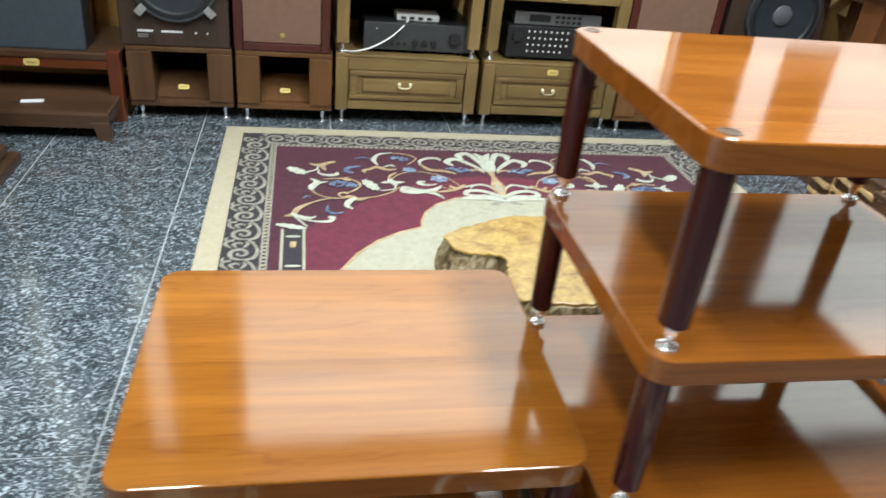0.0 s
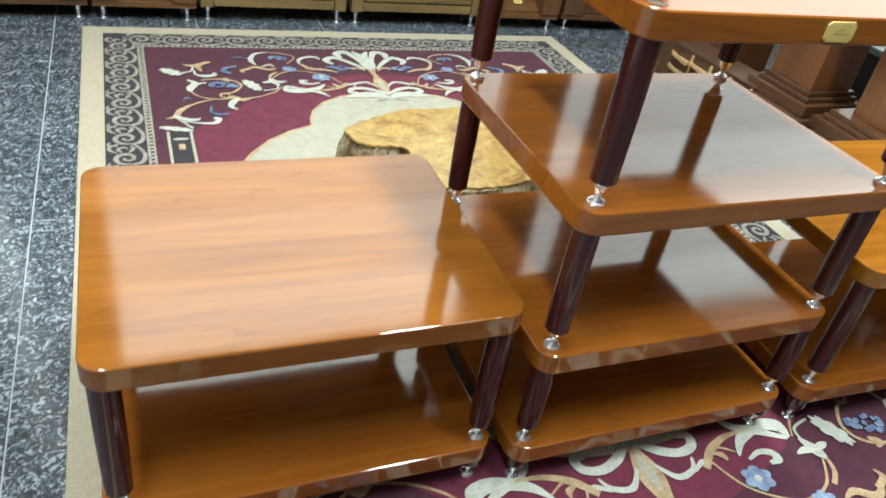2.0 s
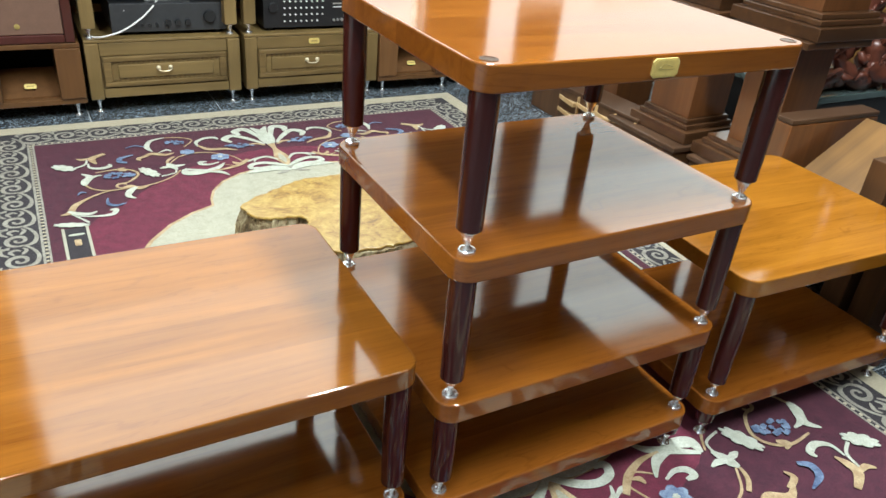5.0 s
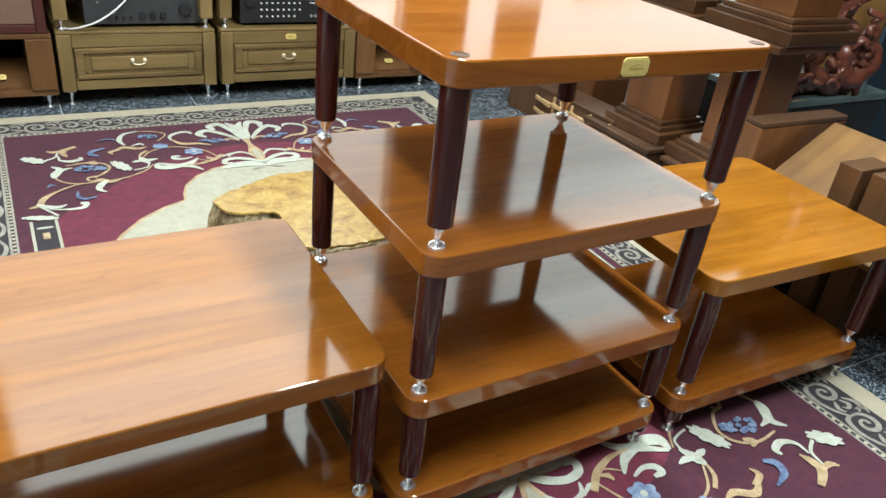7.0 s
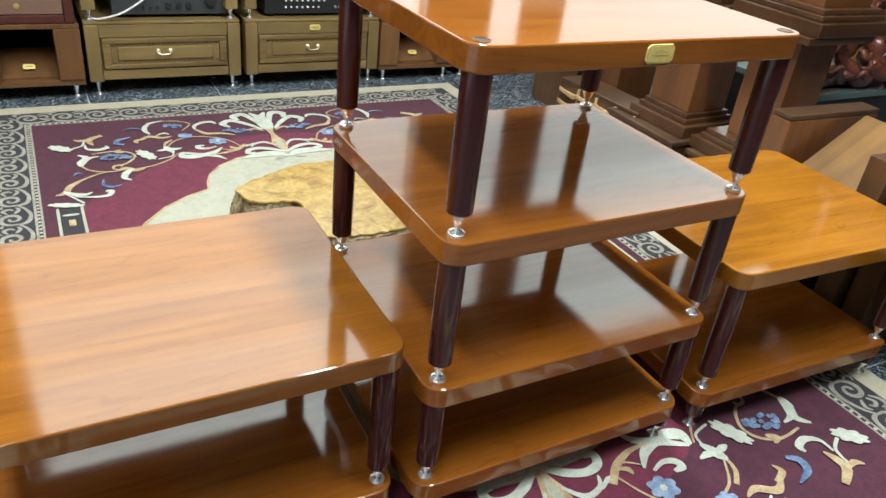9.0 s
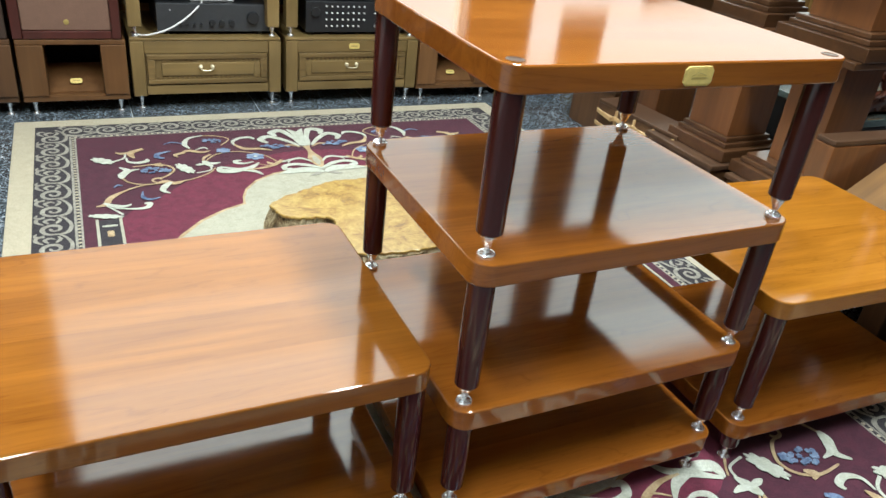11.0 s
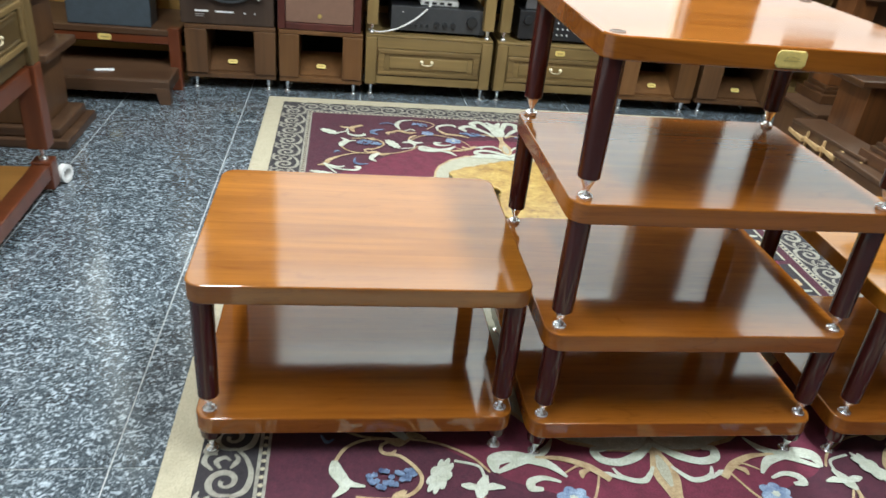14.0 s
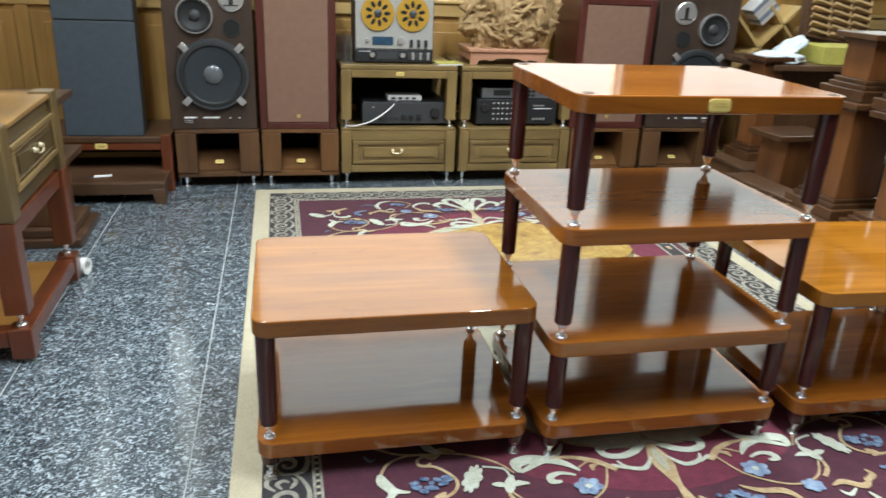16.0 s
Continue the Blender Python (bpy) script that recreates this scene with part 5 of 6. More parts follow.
speaker_stand(pose(-0.642, 2.955, 0, 0, 0, 2), 0.385, "walnut speaker stand with open front on chrome spikes", WALNUT_Z, BRASS)
REDBROWN_Z = wood("red_brown_wood_upright", (0.180, 0.082, 0.028), (0.085, 0.036, 0.012), rough=0.4, coat=0.3, coat_rough=0.2, axis="z", wear=0.25)
speaker_stand(pose(-0.243, 2.965, 0), 0.370, "reddish brown speaker stand with brass badge", REDBROWN_Z, BRASS)
speaker_stand(pose(1.352, 2.975, 0, 0, 0, -1), 0.385, "reddish brown speaker stand beside a drawer cabinet", REDBROWN_Z, BRASS)
speaker_stand(pose(1.768, 2.985, 0, 0, 0, -3), 0.430, "walnut speaker stand with open front beside pedestals", WALNUT_Z, BRASS)
monitor(pose(-0.655, 2.960, 0, 0, 0, 2), 0.393, "dark three-way monitor loudspeaker with exposed woofer", False)
grille_speaker(pose(-0.247, 2.970, 0), 0.364, "maroon framed loudspeaker with brown grille cloth")
grille_speaker(pose(1.340, 2.985, 0, 0, 0, -1), 0.405, "maroon framed loudspeaker with brown grille cloth beside a root carving", 0.655)
monitor(pose(1.775, 2.990, 0, 0, 0, -3), 0.440, "dark three-way monitor loudspeaker beside stacked pedestals", True, 0.70)

# ---- low television bench with a blue-grey panel ----
bench = thing("low_bench", pose(-1.36, 2.72, 0), "dark walnut low bench with a stepped lower platform", "bench")
part("platform", box(0.0, 0.690, 0.0, 0.46, 0.052, 0.104, 0.006), WALNUT, bench)
part("platform_lip", box(0.0, 0.690, -0.004, 0.012, 0.046, 0.098, 0.004), WALNUT, bench)
for x in (0.0, 0.645):
    o = [(x, 0.0), (x + 0.045, 0.0), (x + 0.045, 0.07), (x - 0.02 if x else x, 0.07), (x - 0.008 if x else x, 0.04)]
    f = part("bracket_foot", slab(o, 0, 0.05, 0.002), WALNUT, bench)
    f.matrix_local = pose(0, 0.05 - 0.006, 0, 90)
part("top", box(0.0, 0.700, 0.20, 0.62, 0.236, 0.262, 0.004), WALNUT, bench)
part("apron", box(0.01, 0.660, 0.205, 0.225, 0.200, 0.235, 0.003), REDWOOD, bench)
for x in (0.0, 0.656):
    part("post", box(x, x + 0.046, 0.198, 0.244, 0.0, 0.270, 0.004), REDWOOD_Z, bench)
    part("post", box(x, x + 0.046, 0.57, 0.616, 0.0, 0.235, 0.004), REDWOOD_Z, bench)
# black sheet for the shade under the bench top
part("back_board", box(0.05, 0.65, 0.58, 0.60, 0.10, 0.235), RECESS_SHADE, bench)
oval_badge(bench, pose(0.395, 0.2045, 0.219, 90), 0.055, 0.026)
tagm = thing("paper_tag", pose(-0.985, 2.80, 0.1045, 0, 0, 12), "white paper tag lying on a dark bench", "paper tag")
part("sheet", box(0, 0.075, 0, 0.030, 0, 0.003, 0.001), PAPER, tagm)
part("string_end", box(-0.03, -0.001, 0.008, 0.018, 0, 0.002, 0.0005), DARKGREY, tagm)
blue = thing("panel_speaker", pose(-1.115, 2.945, 0.2625, -2.5), "tall blue-grey cloth panel loudspeaker on a bench", "loudspeaker")
part("cabinet", box(0.006, 0.334, 0.012, 0.15, 0, 1.10, 0.006), BLACK, blue)
part("grille", box(0, 0.340, 0, 0.013, 0.0, 0.510, 0.005), BLUEGREY, blue, "blue-grey grille cloth")
part("grille", box(0, 0.340, 0, 0.013, 0.514, 1.10, 0.005), BLUEGREY, blue, "blue-grey grille cloth")

# ---- drawer cabinet on a red rack by the side wall ----
red = thing("red_side_rack", pose(-0.826, 1.284, 0, 0, 0, 1.5), "reddish stained wooden rack with amber lower board", "rack")
L, D, P = 0.598, 0.60, 0.060
for y in (0.0, L - P):
    for x in (-P, -D):
        part("leg", box(x, x + P, y, y + P, 0.146, 0.4035, 0.004), REDWOOD_Z, red)
        part("foot_block", box(x, x + P, y, y + P, 0.014, 0.104, 0.004), REDWOOD_Z, red)
        spike("spike", red, x + P / 2, y + P / 2, 0.104, 0.042, 0.012)
        spike("spike", red, x + P / 2, y + P / 2, 0.0, 0.014, 0.010)
part("top_rail", box(-0.05, -0.012, P + 0.001, L - P - 0.001, 0.348, 0.400, 0.004), REDWOOD, red)
part("top_rail", box(-D + P, -P - 0.001, 0.012, 0.05, 0.348, 0.400, 0.004), REDWOOD, red)
part("top_rail", box(-D + P, -P - 0.001, L - 0.05, L - 0.012, 0.348, 0.400, 0.004), REDWOOD, red)
part("low_rail", box(-0.055, -0.004, P + 0.001, L - P - 0.001, 0.050, 0.098, 0.004), REDWOOD, red)
part("low_rail", box(-D + P, -P - 0.001, 0.004, 0.055, 0.050, 0.098, 0.004), REDWOOD, red)
part("low_board", box(-D + 0.01, -0.057, 0.057, L - 0.057, 0.070, 0.091, 0.003), AMBER, red, "amber lower board")
# OLIVE darkened: the shade on this cabinet's unlit sides is in the colour
OLIVE_SHADED = wood("shaded_olive_brown_wood", (0.115, 0.074, 0.027), (0.052, 0.031, 0.011), rough=0.38, coat=0.35, coat_rough=0.25, wear=0.35)
OLIVE_SHADED_Z = wood("shaded_olive_brown_wood_upright", (0.170, 0.112, 0.042), (0.085, 0.052, 0.018), rough=0.38, coat=0.35, coat_rough=0.25, axis="z", wear=0.3)
SIDETOP = wood("golden_brown_glossy_top", (0.36, 0.200, 0.060), (0.15, 0.075, 0.022), rough=0.35, coat=0.7, coat_rough=0.12, wear=0.55, grain=0.5)
side = thing("drawer_cabinet", pose(-0.826, 1.286, 0.404, 0, 0, 92.0), "olive brown one-drawer cabinet stacked on a red rack", "cabinet", "drawer cabinets")
W, H = 0.602, 0.249
part("body", box(0.030, W - 0.030, 0.014, 0.60, 0.004, H - 0.022, 0.003), OLIVE_SHADED, side)
for x0_ in (0.006, W - 0.0295):
    part("side_rail", box(x0_, x0_ + 0.0235, 0.067, 0.549, H - 0.070, H - 0.022, 0.003), OLIVE_SHADED, side)
    part("side_rail", box(x0_, x0_ + 0.0235, 0.067, 0.549, 0.006, 0.052, 0.003), OLIVE_SHADED, side)
part("top", box(0.068, W - 0.068, 0.002, 0.61, H - 0.0215, H - 0.006, 0.004), SIDETOP, side, "glossy golden brown top")
part("top_edge", box(0.004, 0.067, 0.064, 0.55, H - 0.0215, H - 0.006, 0.004), SIDETOP, side)
part("top_edge", box(W - 0.067, W - 0.004, 0.064, 0.55, H - 0.0215, H - 0.006, 0.004), SIDETOP, side)
for x in (0.0, W - 0.066):
    for y in (-0.004, 0.55):
        part("post", box(x, x + 0.066, y, y + 0.066, 0.0, H, 0.005), OLIVE_SHADED_Z, side)
dr = part("drawer", box(0.070, W - 0.070, 0.004, 0.016, 0.055, 0.190, 0.002), OLIVE_SHADED, side)
bm = box(0.074, W - 0.074, -0.004, 0.005, 0.059, 0.076, 0.003)
box(0.074, W - 0.074, -0.004, 0.005, 0.169, 0.186, 0.003, bm=bm)
box(0.074, 0.100, -0.004, 0.005, 0.0765, 0.1685, 0.003, bm=bm)
box(W - 0.100, W - 0.074, -0.004, 0.005, 0.0765, 0.1685, 0.003, bm=bm)
part("drawer_frame", bm, OLIVE_CARVED, dr, "carved leaf frame")
bm = bmesh.new()
for k in range(24):
    for zz in (0.084, 0.161):
        lathe([(0.0066, 0), (0.0055, 0.003), (0.001, 0.0045)], 6, bm, pose(0.12 + (W - 0.24) * k / 23, 0.004, zz, 90))
tagged(part("carving", bm, OLIVE_CARVED, dr), kind="stuff")
part("drawer_panel", box(0.13, W - 0.13, -0.001, 0.005, 0.096, 0.149, 0.004), OLIVE_SHADED, dr)
bail_handle(dr, W / 2, -0.002, 0.130, 0.06)
tape = thing("tape_roll", pose(-0.838, 1.915, 0.0305, 90, 0, 75), "white roll of tape leaning by a red rack", "tape roll")
bm = lathe([(0.018, -0.010), (0.030, -0.010), (0.030, 0.010), (0.018, 0.010), (0.018, -0.009)], 28, caps=False)
part("band", bm, WHITE, tape)

case = thing("wooden_case", pose(-1.165, 1.42, 0.0915, 0, 0, 2), "brown wooden case on the lower board of a red rack", "case")
part("body", box(-0.22, 0.0, 0.0, 0.37, 0.0, 0.095, 0.004), WALNUT, case)
part("lid", box(-0.224, 0.004, -0.004, 0.374, 0.0955, 0.112, 0.004), REDWOOD, case)
tray = thing("dark_board", pose(-0.985, 1.315, 0.6475, 0, 0, 2), "dark wooden board lying on a drawer cabinet", "board")
part("plate", box(-0.28, 0.0, 0.0, 0.30, 0.0, 0.018, 0.004), WALNUT, tray)
part("edging", box(-0.27, -0.01, 0.01, 0.29, 0.0185, 0.028, 0.003), BLACK, tray)

# low platform on the floor by the aisle
PLATFORM = wood("glossy_brown_board", (0.20, 0.088, 0.030), (0.085, 0.034, 0.012), rough=0.35, coat=0.7, coat_rough=0.12, wear=0.35, grain=0.6)
plat = thing("low_platform", pose(-0.870, 0.60, 0, 0, 0, 0), "low wooden platform with rounded corner on the floor", "platform")
part("board", slab(round_rect(-0.75, 0.0, 0.0, 0.485, 0.03), 0.062, 0.100, 0.006), PLATFORM, plat)
for x in (-0.70, -0.06):
    for y in (0.05, 0.40):
        part("block_foot", box(x, x + 0.05, y, y + 0.05, 0.0, 0.061, 0.004), REDWOOD_Z, plat)
plinth = thing("stepped_plinth", pose(-1.05, 2.18, 0), "dark stepped wooden plinth behind a red rack", "plinth")
part("foot", box(-0.30, 0.14, 0, 0.34, 0.0, 0.035, 0.006), WALNUT, plinth)
part("step", box(-0.28, 0.11, 0.02, 0.32, 0.0355, 0.07, 0.006), WALNUT, plinth)
part("column", box(-0.24, 0.06, 0.05, 0.29, 0.0705, 0.30, 0.005), WALNUT_Z, plinth)
part("cap", box(-0.28, 0.11, 0.02, 0.32, 0.3005, 0.33, 0.006), WALNUT, plinth)
part("column", box(-0.24, 0.05, 0.05, 0.29, 0.3305, 0.52, 0.005), WALNUT_Z, plinth)
part("cap", box(-0.27, 0.10, 0.02, 0.32, 0.5205, 0.55, 0.006), WALNUT, plinth)

# ---- stacked pedestals and boxes by the rug ----
DULLWALNUT = wood("dull_walnut", (0.105, 0.045, 0.017), (0.034, 0.013, 0.005), rough=0.36, coat=0.7, coat_rough=0.16, wear=0.35)



def spot(x, y, z=0.0, rx=0, ry=0, rz=0):
    """A place in the group of stacked wares, drawn in a little towards the racks."""
    k = 0.965 + 0.035 * min(1.0, max(0.0, (y - 0.6) / 1.8))
    return pose(-0.05 + k * (x + 0.05), -0.10 + k * (y + 0.10), k * z, rx, ry, rz) @ Matrix.Scale(k, 4)


def pedestal(m, w, col, h, label, steps=2, finish=None):
    """A square pedestal: stepped plinth, column and capped top."""
    t = thing("pedestal", m, label, "pedestal", "pedestals")
    finish = finish or PEDESTAL
    z = 0.0
    for hh, ins in ((0.040, 0.0), (0.016, 0.020), (0.016, 0.030))[:steps + 1]:
        part("plinth_step", box(-w / 2 + ins, w / 2 - ins, -w / 2 + ins, w / 2 - ins, z, z + hh, 0.003), DULLWALNUT, t)
        z += hh + 0.0005
    part("column", box(-col / 2, col / 2, -col / 2, col / 2, z, h - 0.032, 0.0015), finish, t)
    part("cap_moulding", box(-col / 2 - 0.016, col / 2 + 0.016, -col / 2 - 0.016, col / 2 + 0.016, h - 0.0315, h - 0.022, 0.003), DULLWALNUT, t)
    part("cap", box(-w / 2 + 0.012, w / 2 - 0.012, -w / 2 + 0.012, w / 2 - 0.012, h - 0.0215, h, 0.003), DULLWALNUT, t)
    return t


PEDESTAL = wood("pedestal_red_brown", (0.200, 0.074, 0.022), (0.068, 0.023, 0.007), rough=0.38, coat=0.6, coat_rough=0.14, axis="z", wear=0.3)


def floor_box(name, m, x, y, z, label, category, finish):
    t = thing(name, m, label, category)
    part("body", box(0, x, 0, y, 0, z - 0.020, 0.005), finish, t)
    part("lid", box(-0.008, x + 0.008, -0.008, y + 0.008, z - 0.0195, z, 0.005), WALNUT, t)
    return t


# low chests that carry the pedestals
floor_box("storage_chest", spot(1.79, 1.555, 0, 0, 0, 0), 0.33, 0.33, 0.255, "dark brown low chest under a pedestal", "chest", WALNUT_Z)
floor_box("storage_chest", spot(1.85, 1.240, 0, 0, 0, 0), 0.40, 0.295, 0.240, "dark brown low chest beside boxes", "chest", WALNUT_Z)
pedestal(spot(1.958, 1.695, 0.2555, 0, 0, 2), 0.265, 0.180, 0.430, "red-brown square pedestal with stepped plinth on a chest")
pedestal(spot(2.020, 1.395, 0.2405, 0, 0, 0), 0.315, 0.165, 0.440, "red-brown square pedestal carrying another pedestal")
pedestal(spot(2.060, 1.405, 0.6810, 0, 0, 0), 0.325, 0.215, 0.250, "short red-brown pedestal stacked on top of another")
pedestal(spot(1.990, 1.715, 0.6860, 0, 0, 2), 0.225, 0.135, 0.235, "short red-brown pedestal stacked on a first pedestal")
floor_box("storage_chest", spot(2.00, 2.36, 0), 0.30, 0.30, 0.225, "dark brown low chest at the rear", "chest", WALNUT_Z)
pedestal(spot(2.175, 2.600, 0.2255, 0, 0, 4), 0.190, 0.110, 0.50, "small red-brown pedestal with stepped plinth")

stool = thing("small_stool", spot(2.075, 2.185, 0, 0, 0, 4), "small dark wooden stool between pedestals", "stool")
part("seat", box(-0.15, 0.15, -0.108, 0.108, 0.424, 0.450, 0.004), DULLWALNUT, stool)
part("block", box(-0.09, 0.11, -0.085, 0.085, 0.02, 0.4235, 0.003), PEDESTAL, stool)
part("base", box(-0.125, 0.14, -0.108, 0.108, 0.0, 0.0195, 0.004), DULLWALNUT, stool)

# sound diffuser lying on its edge, with rows of cells
CELL = wood("pale_cell_wood", (0.62, 0.42, 0.21), (0.42, 0.26, 0.11), rough=0.5, wear=0.3)


def diffuser(m, length, height, depth, rows, cols, label):
    t = thing("sound_diffuser", m, label, "sound diffuser", "sound diffusers")
    th = 0.014
    part("case", box(0, depth, 0, length, th, height - th, 0.0), WALNUT, t)
    part("case_top", box(-0.004, depth, -0.002, length + 0.002, height - th, height, 0.004), WALNUT, t)
    part("case_bottom", box(-0.004, depth, -0.002, length + 0.002, 0, th, 0.004), WALNUT, t)
    cw, ch = (length - 0.02) / cols, (height - 2 * th) / rows
    me = None
    for i in range(cols):
        part("divider", box(-0.010, -0.0005, 0.01 + cw * i - 0.004, 0.01 + cw * i + 0.004, th, height - th, 0.001), CELL, t)
        for j in range(rows):
            if me is None:
                bm = box(-0.026, -0.0005, 0.007, cw - 0.009, 0.004, ch * 0.42, 0.002)
                for v in bm.verts:
                    if v.co.x < -0.012:
                        v.co.z += ch * 0.34 * (v.co.y / cw)
                ob = part("slat", bm, CELL, t)
                me = ob.data
            else:
                ob = new("slat", me)
                ob.parent = t
            ob.location = (0, 0.01 + cw * i, th + ch * j)
    return t


diffuser(spot(1.815, 1.765, 0.0, 0, 0, 4), 0.42, 0.270, 0.13, 5, 4, "brown sound diffuser with pale wooden cells on the floor")

# long brown box, sloping board and blocks past the golden rack
lb = thing("long_box", spot(1.785, 1.158, 0, 0, 0, -2), "plain brown wooden box standing behind a golden rack", "box")
part("body", box(0, 0.375, 0, 0.066, 0, 0.484, 0.004), PEDESTAL, lb)
part("lid", box(0, 0.375, 0, 0.066, 0.4845, 0.500, 0.004), WALNUT, lb)
slope = thing("sloping_cabinet", spot(1.870, 0.40, 0, 0, 0, 0), "brown-gold cabinet with a sloping top board", "cabinet")
sb = part("sloping_board", box(-0.14, 0.250, 0.0, 0.735, -0.022, 0, 0.002), SLOPEWOOD, slope, "brown-gold sloping board with worn pale edges")
sb.matrix_local = pose(0.0, 0.0, 0.372, 0, -31.5, 0)
bm = bmesh.new()
side_ = [(-0.09, 0.0), (0.200, 0.0), (0.200, 0.468), (-0.09, 0.285)]
for y0_ in (0.02, 0.695):
    s_ = slab(side_, 0, 0.02, 0.002)
    bmesh.ops.transform(s_, matrix=pose(0, y0_ + 0.02, 0, 90), verts=s_.verts)
    joined(s_, bm)
part("side_panel", bm, REDBROWN_Z, slope)
part("back_panel", box(0.181, 0.200, 0.041, 0.694, 0.0, 0.46, 0.002), REDBROWN_Z, slope)
blk = thing("wood_block", spot(1.775, 0.842, 0, 0, 0, -1), "tall brown wooden block beside a sloping board", "wood block", "wood blocks")
part("block", box(0, 0.135, 0, 0.064, 0, 0.500, 0.003), WALNUT_Z, blk)
blk = thing("wood_block", spot(1.790, 0.760, 0, 0, 0, -3), "tall brown wooden block standing beside another", "wood block", "wood blocks")
part("block", box(0, 0.20, 0, 0.066, 0, 0.502, 0.003), WALNUT_Z, blk)

dark_amp = thing("glass_topped_case", spot(2.32, 1.48, 0), "dark case with green-grey glass top", "case")
part("case", box(0, 0.62, 0, 0.50, 0.0, 0.386, 0.006), BLACK, dark_amp)
part("glass_top", box(-0.01, 0.63, -0.01, 0.51, 0.3865, 0.412, 0.004), GREENGREY, dark_amp, "green-grey glass top")
bm = lathe([(0.013, 0), (0.013, 0.002), (0.009, 0.002), (0.009, 0.0005)], 18, m=pose(0.030, 0, 0.352, 90))
for k in range(4):
    box(0.050 + k * 0.017, 0.062 + k * 0.017, -0.002, 0.0, 0.345, 0.359, 0.001, bm=bm)
part("emblem", bm, SILVER, dark_amp, "pale metal emblem")
part("knob", lathe([(0.012, 0), (0.012, 0.012), (0.008, 0.014)], 16, m=pose(0.185, 0, 0.335, 90)), SILVER, dark_amp)


def scroll(bm, pts, r, steps=6, bumps=0.05, seg=12):
    """A carved limb: a swelling bar along a curve."""
    line_ = smooth_line(pts, steps)
    n_ = len(line_) - 1
    tube(line_, [max(0.006, 0.8 * r * (0.55 + 0.6 * math.sin(math.pi * (0.08 + 0.84 * i / n_))) * (1 + bumps * math.sin(i * 0.9))) for i in range(n_ + 1)], seg, bm)


rng = random.Random(5)
bm = bmesh.new()
# lower twisting body
scroll(bm, [(-0.06, 0, 0.03), (-0.02, -0.02, 0.11), (0.05, 0.0, 0.14), (0.11, -0.02, 0.13), (0.17, 0.0, 0.15), (0.22, -0.02, 0.20), (0.28, 0.0, 0.24), (0.33, 0.02, 0.22)], 0.042)
scroll(bm, [(0.05, -0.04, 0.13), (0.10, -0.05, 0.09), (0.16, -0.05, 0.06), (0.22, -0.05, 0.03), (0.28, -0.03, 0.02), (0.34, -0.04, 0.03), (0.36, -0.04, 0.08)], 0.040)
scroll(bm, [(0.33, -0.05, 0.22), (0.38, -0.06, 0.17), (0.38, -0.06, 0.10), (0.31, -0.06, 0.06), (0.25, -0.05, 0.10), (0.26, -0.05, 0.15), (0.31, -0.05, 0.17)], 0.050)
scroll(bm, [(-0.05, 0, 0.05), (0.00, -0.04, 0.03), (0.07, -0.05, 0.06), (0.12, -0.05, 0.03)], 0.032)
scroll(bm, [(0.25, 0.03, 0.23), (0.30, 0.03, 0.31), (0.27, 0.03, 0.37), (0.21, 0.02, 0.40)], 0.034)
for k in range(40):
    a = rng.uniform(0, 6.28)
    c_ = Vector((rng.uniform(-0.03, 0.36), rng.uniform(-0.075, -0.045), rng.uniform(0.03, 0.27)))
    scroll(bm, [c_, c_ + Vector((0.03 * math.cos(a), -0.015, 0.03 * math.sin(a))), c_ + Vector((0.05 * math.cos(a + 0.9), 0, 0.05 * math.sin(a + 0.9)))], 0.016, 4, 0.2, 7)
# upper rounded mass and beaded arch
up = bmesh.new()
bmesh.ops.create_icosphere(up, subdivisions=4, radius=1)
for v in up.verts:
    p = v.co.copy()
    k = 1 + 0.30 * noise.noise(p * 1.9) + 0.14 * noise.noise(p * 4.7)
    v.co = Vector((p.x * 0.135 * k + 0.16, p.y * 0.06 * k, p.z * 0.105 * k + 0.44))
joined(up, bm)
arch = [(0.02 + 0.40 * math.cos(radians(a)), -0.02, 0.66 + 0.40 * math.sin(radians(a))) for a in range(-78, 60, 6)]
tube(arch, 0.036, 10, bm)
for x_, y_, z_ in arch:
    for s_ in (-0.011, 0.011):
        lathe([(0.012, 0), (0.010, 0.008), (0.003, 0.012)], 8, bm, pose(x_ + s_ * 2.2, y_ - 0.030, z_ + s_, 90))
box(-0.05, 0.42, -0.03, 0.08, 0.0, 0.022, 0.006, bm=bm)
for v in bm.verts:
    if v.co.z > 0.03:
        v.co += 0.016 * noise.noise_vector(v.co * 14) + 0.006 * noise.noise_vector(v.co * 42)
carv = part("carved_ornament", bm, CARVED_RED, angle=120)
carv.matrix_basis = spot(2.37, 1.56, 0.4125)
tagged(carv, "glossy red wood carving of twisting foliage on a case", "carving")
bp = thing("tall_speaker", spot(3.26, 1.75, 0, 0, 0, 0), "tall loudspeaker with dark blue grille and brown side", "loudspeaker")
part("cabinet", box(0, 0.60, 0.022, 0.55, 0.0, 1.15, 0.004), SLOPEWOOD, bp, "brown-gold cabinet")
part("grille", box(0.004, 0.596, 0, 0.0215, 0.012, 1.138, 0.006), BLUEDEEP, bp, "dark blue grille cloth")

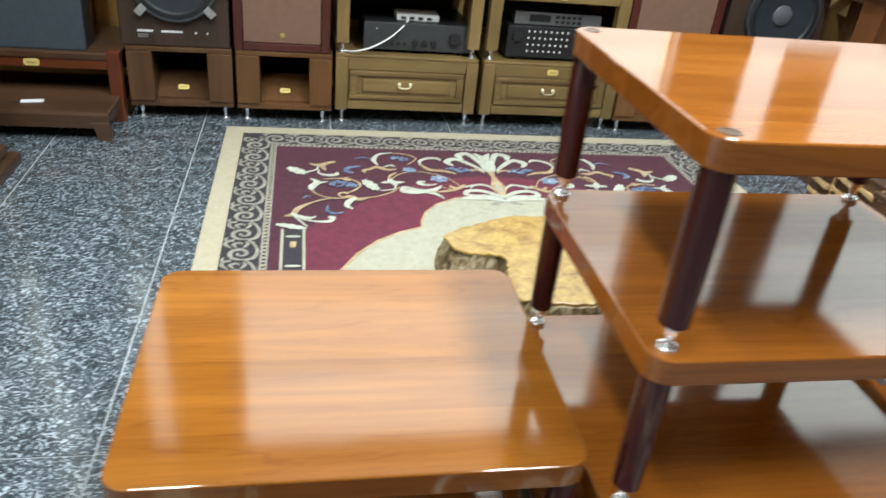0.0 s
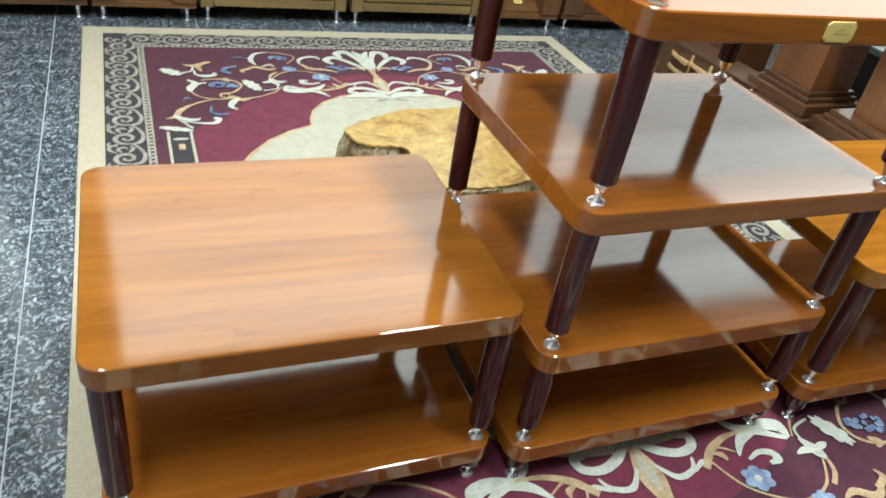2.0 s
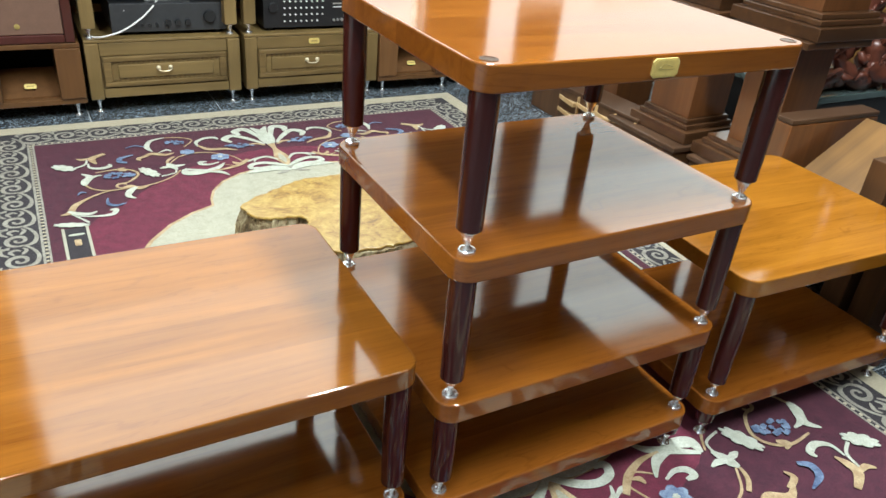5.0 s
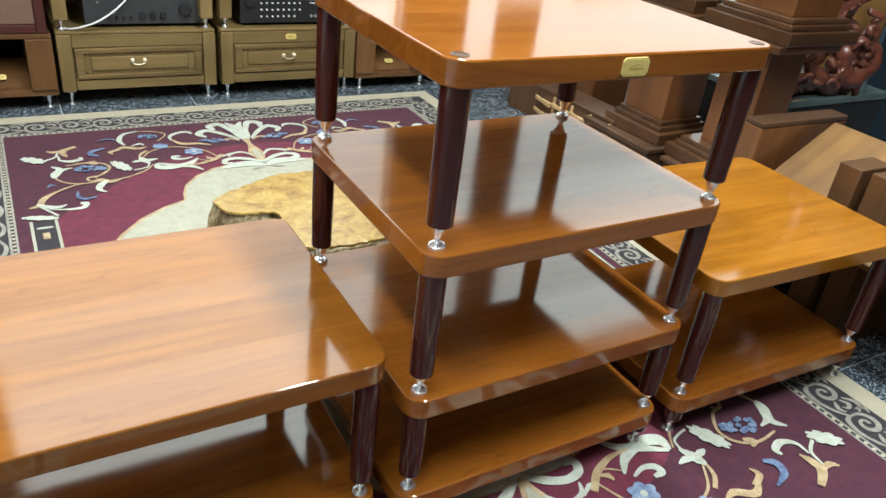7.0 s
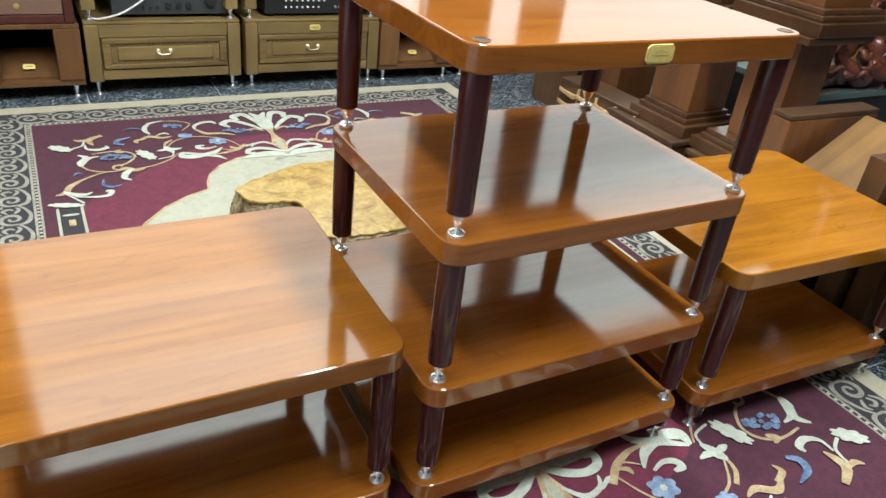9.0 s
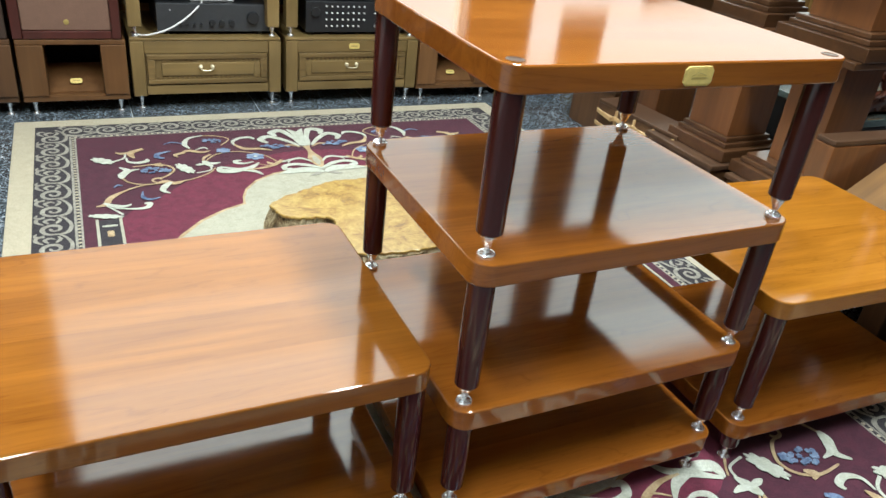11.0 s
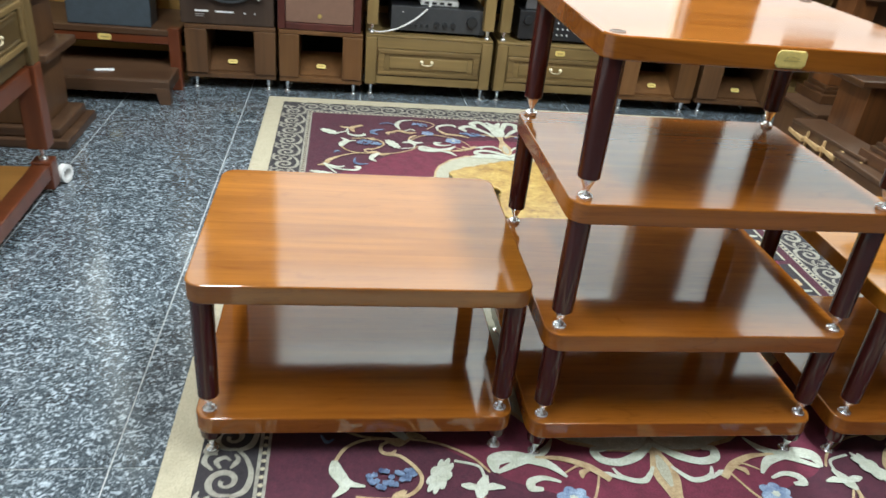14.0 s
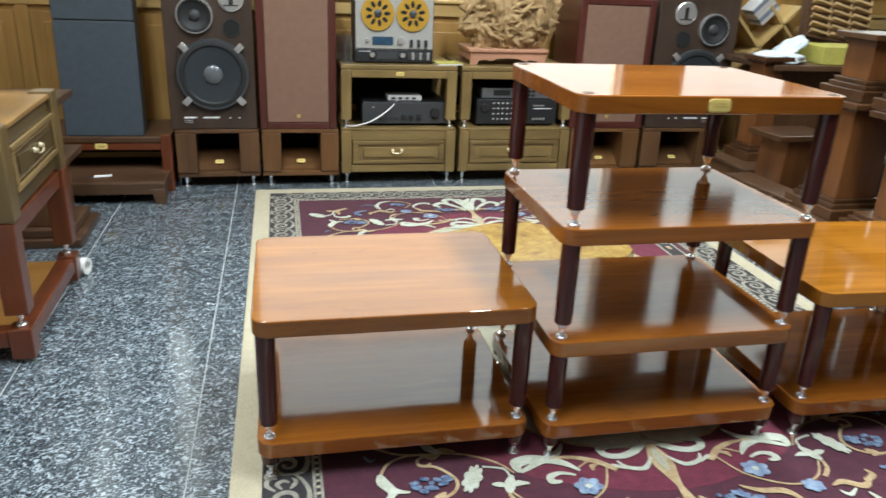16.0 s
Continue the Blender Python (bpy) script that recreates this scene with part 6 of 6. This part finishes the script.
# ---- rear corner: carton, bags, rack of discs, leaning diffuser ----
cart = thing("cabinet_table", pose(2.28, 2.62, 0), "dark wooden side table carrying bags", "side table")
part("top", box(-0.12, 0.62, -0.10, 0.42, 0.66, 0.690, 0.006), WALNUT, cart)
part("column", box(0.02, 0.44, 0.02, 0.34, 0.0, 0.6595, 0.004), WALNUT_Z, cart)
ybox = thing("carton", pose(2.44, 2.56, 0.6905, 0, 0, -6), "yellow-green carton on a side table", "carton")
part("body", box(0, 0.34, 0, 0.26, 0, 0.080, 0.004), YELLOWBOX, ybox)
part("flap", box(0, 0.34, -0.001, 0.258, 0.0805, 0.083, 0.001), YELLOWBOX, ybox)
part("label", box(0.24, 0.31, -0.003, 0.0, 0.03, 0.06), PAPER, ybox)
rng = random.Random(8)


def bag(m, sx, sy, sz, label):
    bm = bmesh.new()
    bmesh.ops.create_icosphere(bm, subdivisions=4, radius=1)
    for v in bm.verts:
        p = v.co
        k = 1 + 0.22 * noise.noise(p * 2.1 + Vector((sx * 40, 0, 0))) + 0.10 * abs(noise.noise(p * 5.5))
        v.co = Vector((p.x * sx * k, p.y * sy * k, max(-sz * 0.55, p.z * sz * k) + sz * 0.55))
    ob = part("plastic_bag", bm, PLASTICBAG, angle=60)
    ob.matrix_basis = m
    return tagged(ob, label, "plastic bag", "plastic bags")


bag(pose(2.24, 2.62, 0.6905), 0.13, 0.09, 0.035, "crumpled white plastic bag on a side table")
bag(pose(2.35, 2.70, 0.7285, 0, -38, 0), 0.10, 0.07, 0.034, "crumpled white plastic bag propped on another")
shelf = thing("disc_rack", pose(2.32, 3.20, 0), "golden wooden crossed rack holding discs", "disc rack")
part("back", box(-0.02, 0.60, 0.12, 0.14, 0.0, 1.04), GOLDWOOD, shelf)
for ang, x, z in ((45, 0.15, 0.52), (45, 0.40, 0.52), (-45, 0.42, 0.52), (-45, 0.17, 0.52)):
    b_ = part("cross_board", box(-0.30, 0.30, -0.06, 0.119, -0.008, 0.008, 0.002), GOLDWOOD_X, shelf)
    b_.matrix_local = pose(x, 0, z + 0.2, 0, ang, 0)
part("side", box(-0.04, -0.0205, -0.06, 0.14, 0.0, 1.04, 0.003), GOLDWOOD, shelf)
part("side", box(0.6005, 0.62, -0.06, 0.14, 0.0, 1.04, 0.003), GOLDWOOD, shelf)
part("plinth", box(-0.019, 0.599, -0.06, 0.119, 0.0, 0.12, 0.003), GOLDWOOD_X, shelf)
tones = [(0.55, 0.55, 0.56), (0.35, 0.36, 0.42), (0.6, 0.5, 0.42), (0.2, 0.22, 0.26), (0.62, 0.63, 0.62)]
case_mats = [plain("disc_case_%s" % "abcde"[i], c, rough=0.25) for i, c in enumerate(tones)]
for k in range(9):
    d_ = thing("disc_case", pose(2.405 + 0.009 * k, 3.15, 0.900 - 0.009 * k, 0, 45, 0), "thin disc case in a crossed rack", "disc case", "disc cases")
    part("case", box(-0.004, 0.004, 0, 0.12, 0, 0.13, 0.001), case_mats[(k * 3) % 5], d_)
    part("spine", box(-0.004, 0.004, -0.003, -0.0005, 0, 0.13, 0.001), case_mats[(k * 2 + 1) % 5], d_)
lean = diffuser(pose(2.62, 2.78, 0.6905, 0, 0, 0), 0.40, 0.50, 0.05, 12, 3, "pale wooden slatted diffuser leaning on a side table")
lean.matrix_basis = pose(2.98, 2.92, 0.740) @ pose(0, 0, 0, -16, 8, 0) @ pose(0, 0, 0, 0, 0, 90)

# ---- terrazzo tiles ----
floor = structure("floor", box(X0, X1, Y0, BACK, -0.0040, -0.0026), GROUT, "dark terrazzo tile floor with pale joints")
TX, TY, GAP = 0.498, 0.4800, 0.0032
bm = box(-TX / 2 + GAP / 2, TX / 2 - GAP / 2, -TY / 2 + GAP / 2, TY / 2 - GAP / 2, -0.0024, 0.0, 0.0006, 1)
tile_mesh = bpy.data.meshes.new("tile")
bm.to_mesh(tile_mesh)
bm.free()
tile_mesh.materials.append(TERRAZZO)
tx0, ty0 = -0.373, 2.575
for i in range(math.ceil((X0 - tx0) / TX) - 1, math.ceil((X1 - tx0) / TX)):
    for j in range(math.ceil((Y0 - ty0) / TY) - 1, math.ceil((BACK - ty0) / TY)):
        ob = new("tile", tile_mesh)
        ob.parent = floor
        ob.location = (tx0 + (i + 0.5) * TX, ty0 + (j + 0.5) * TY, 0)
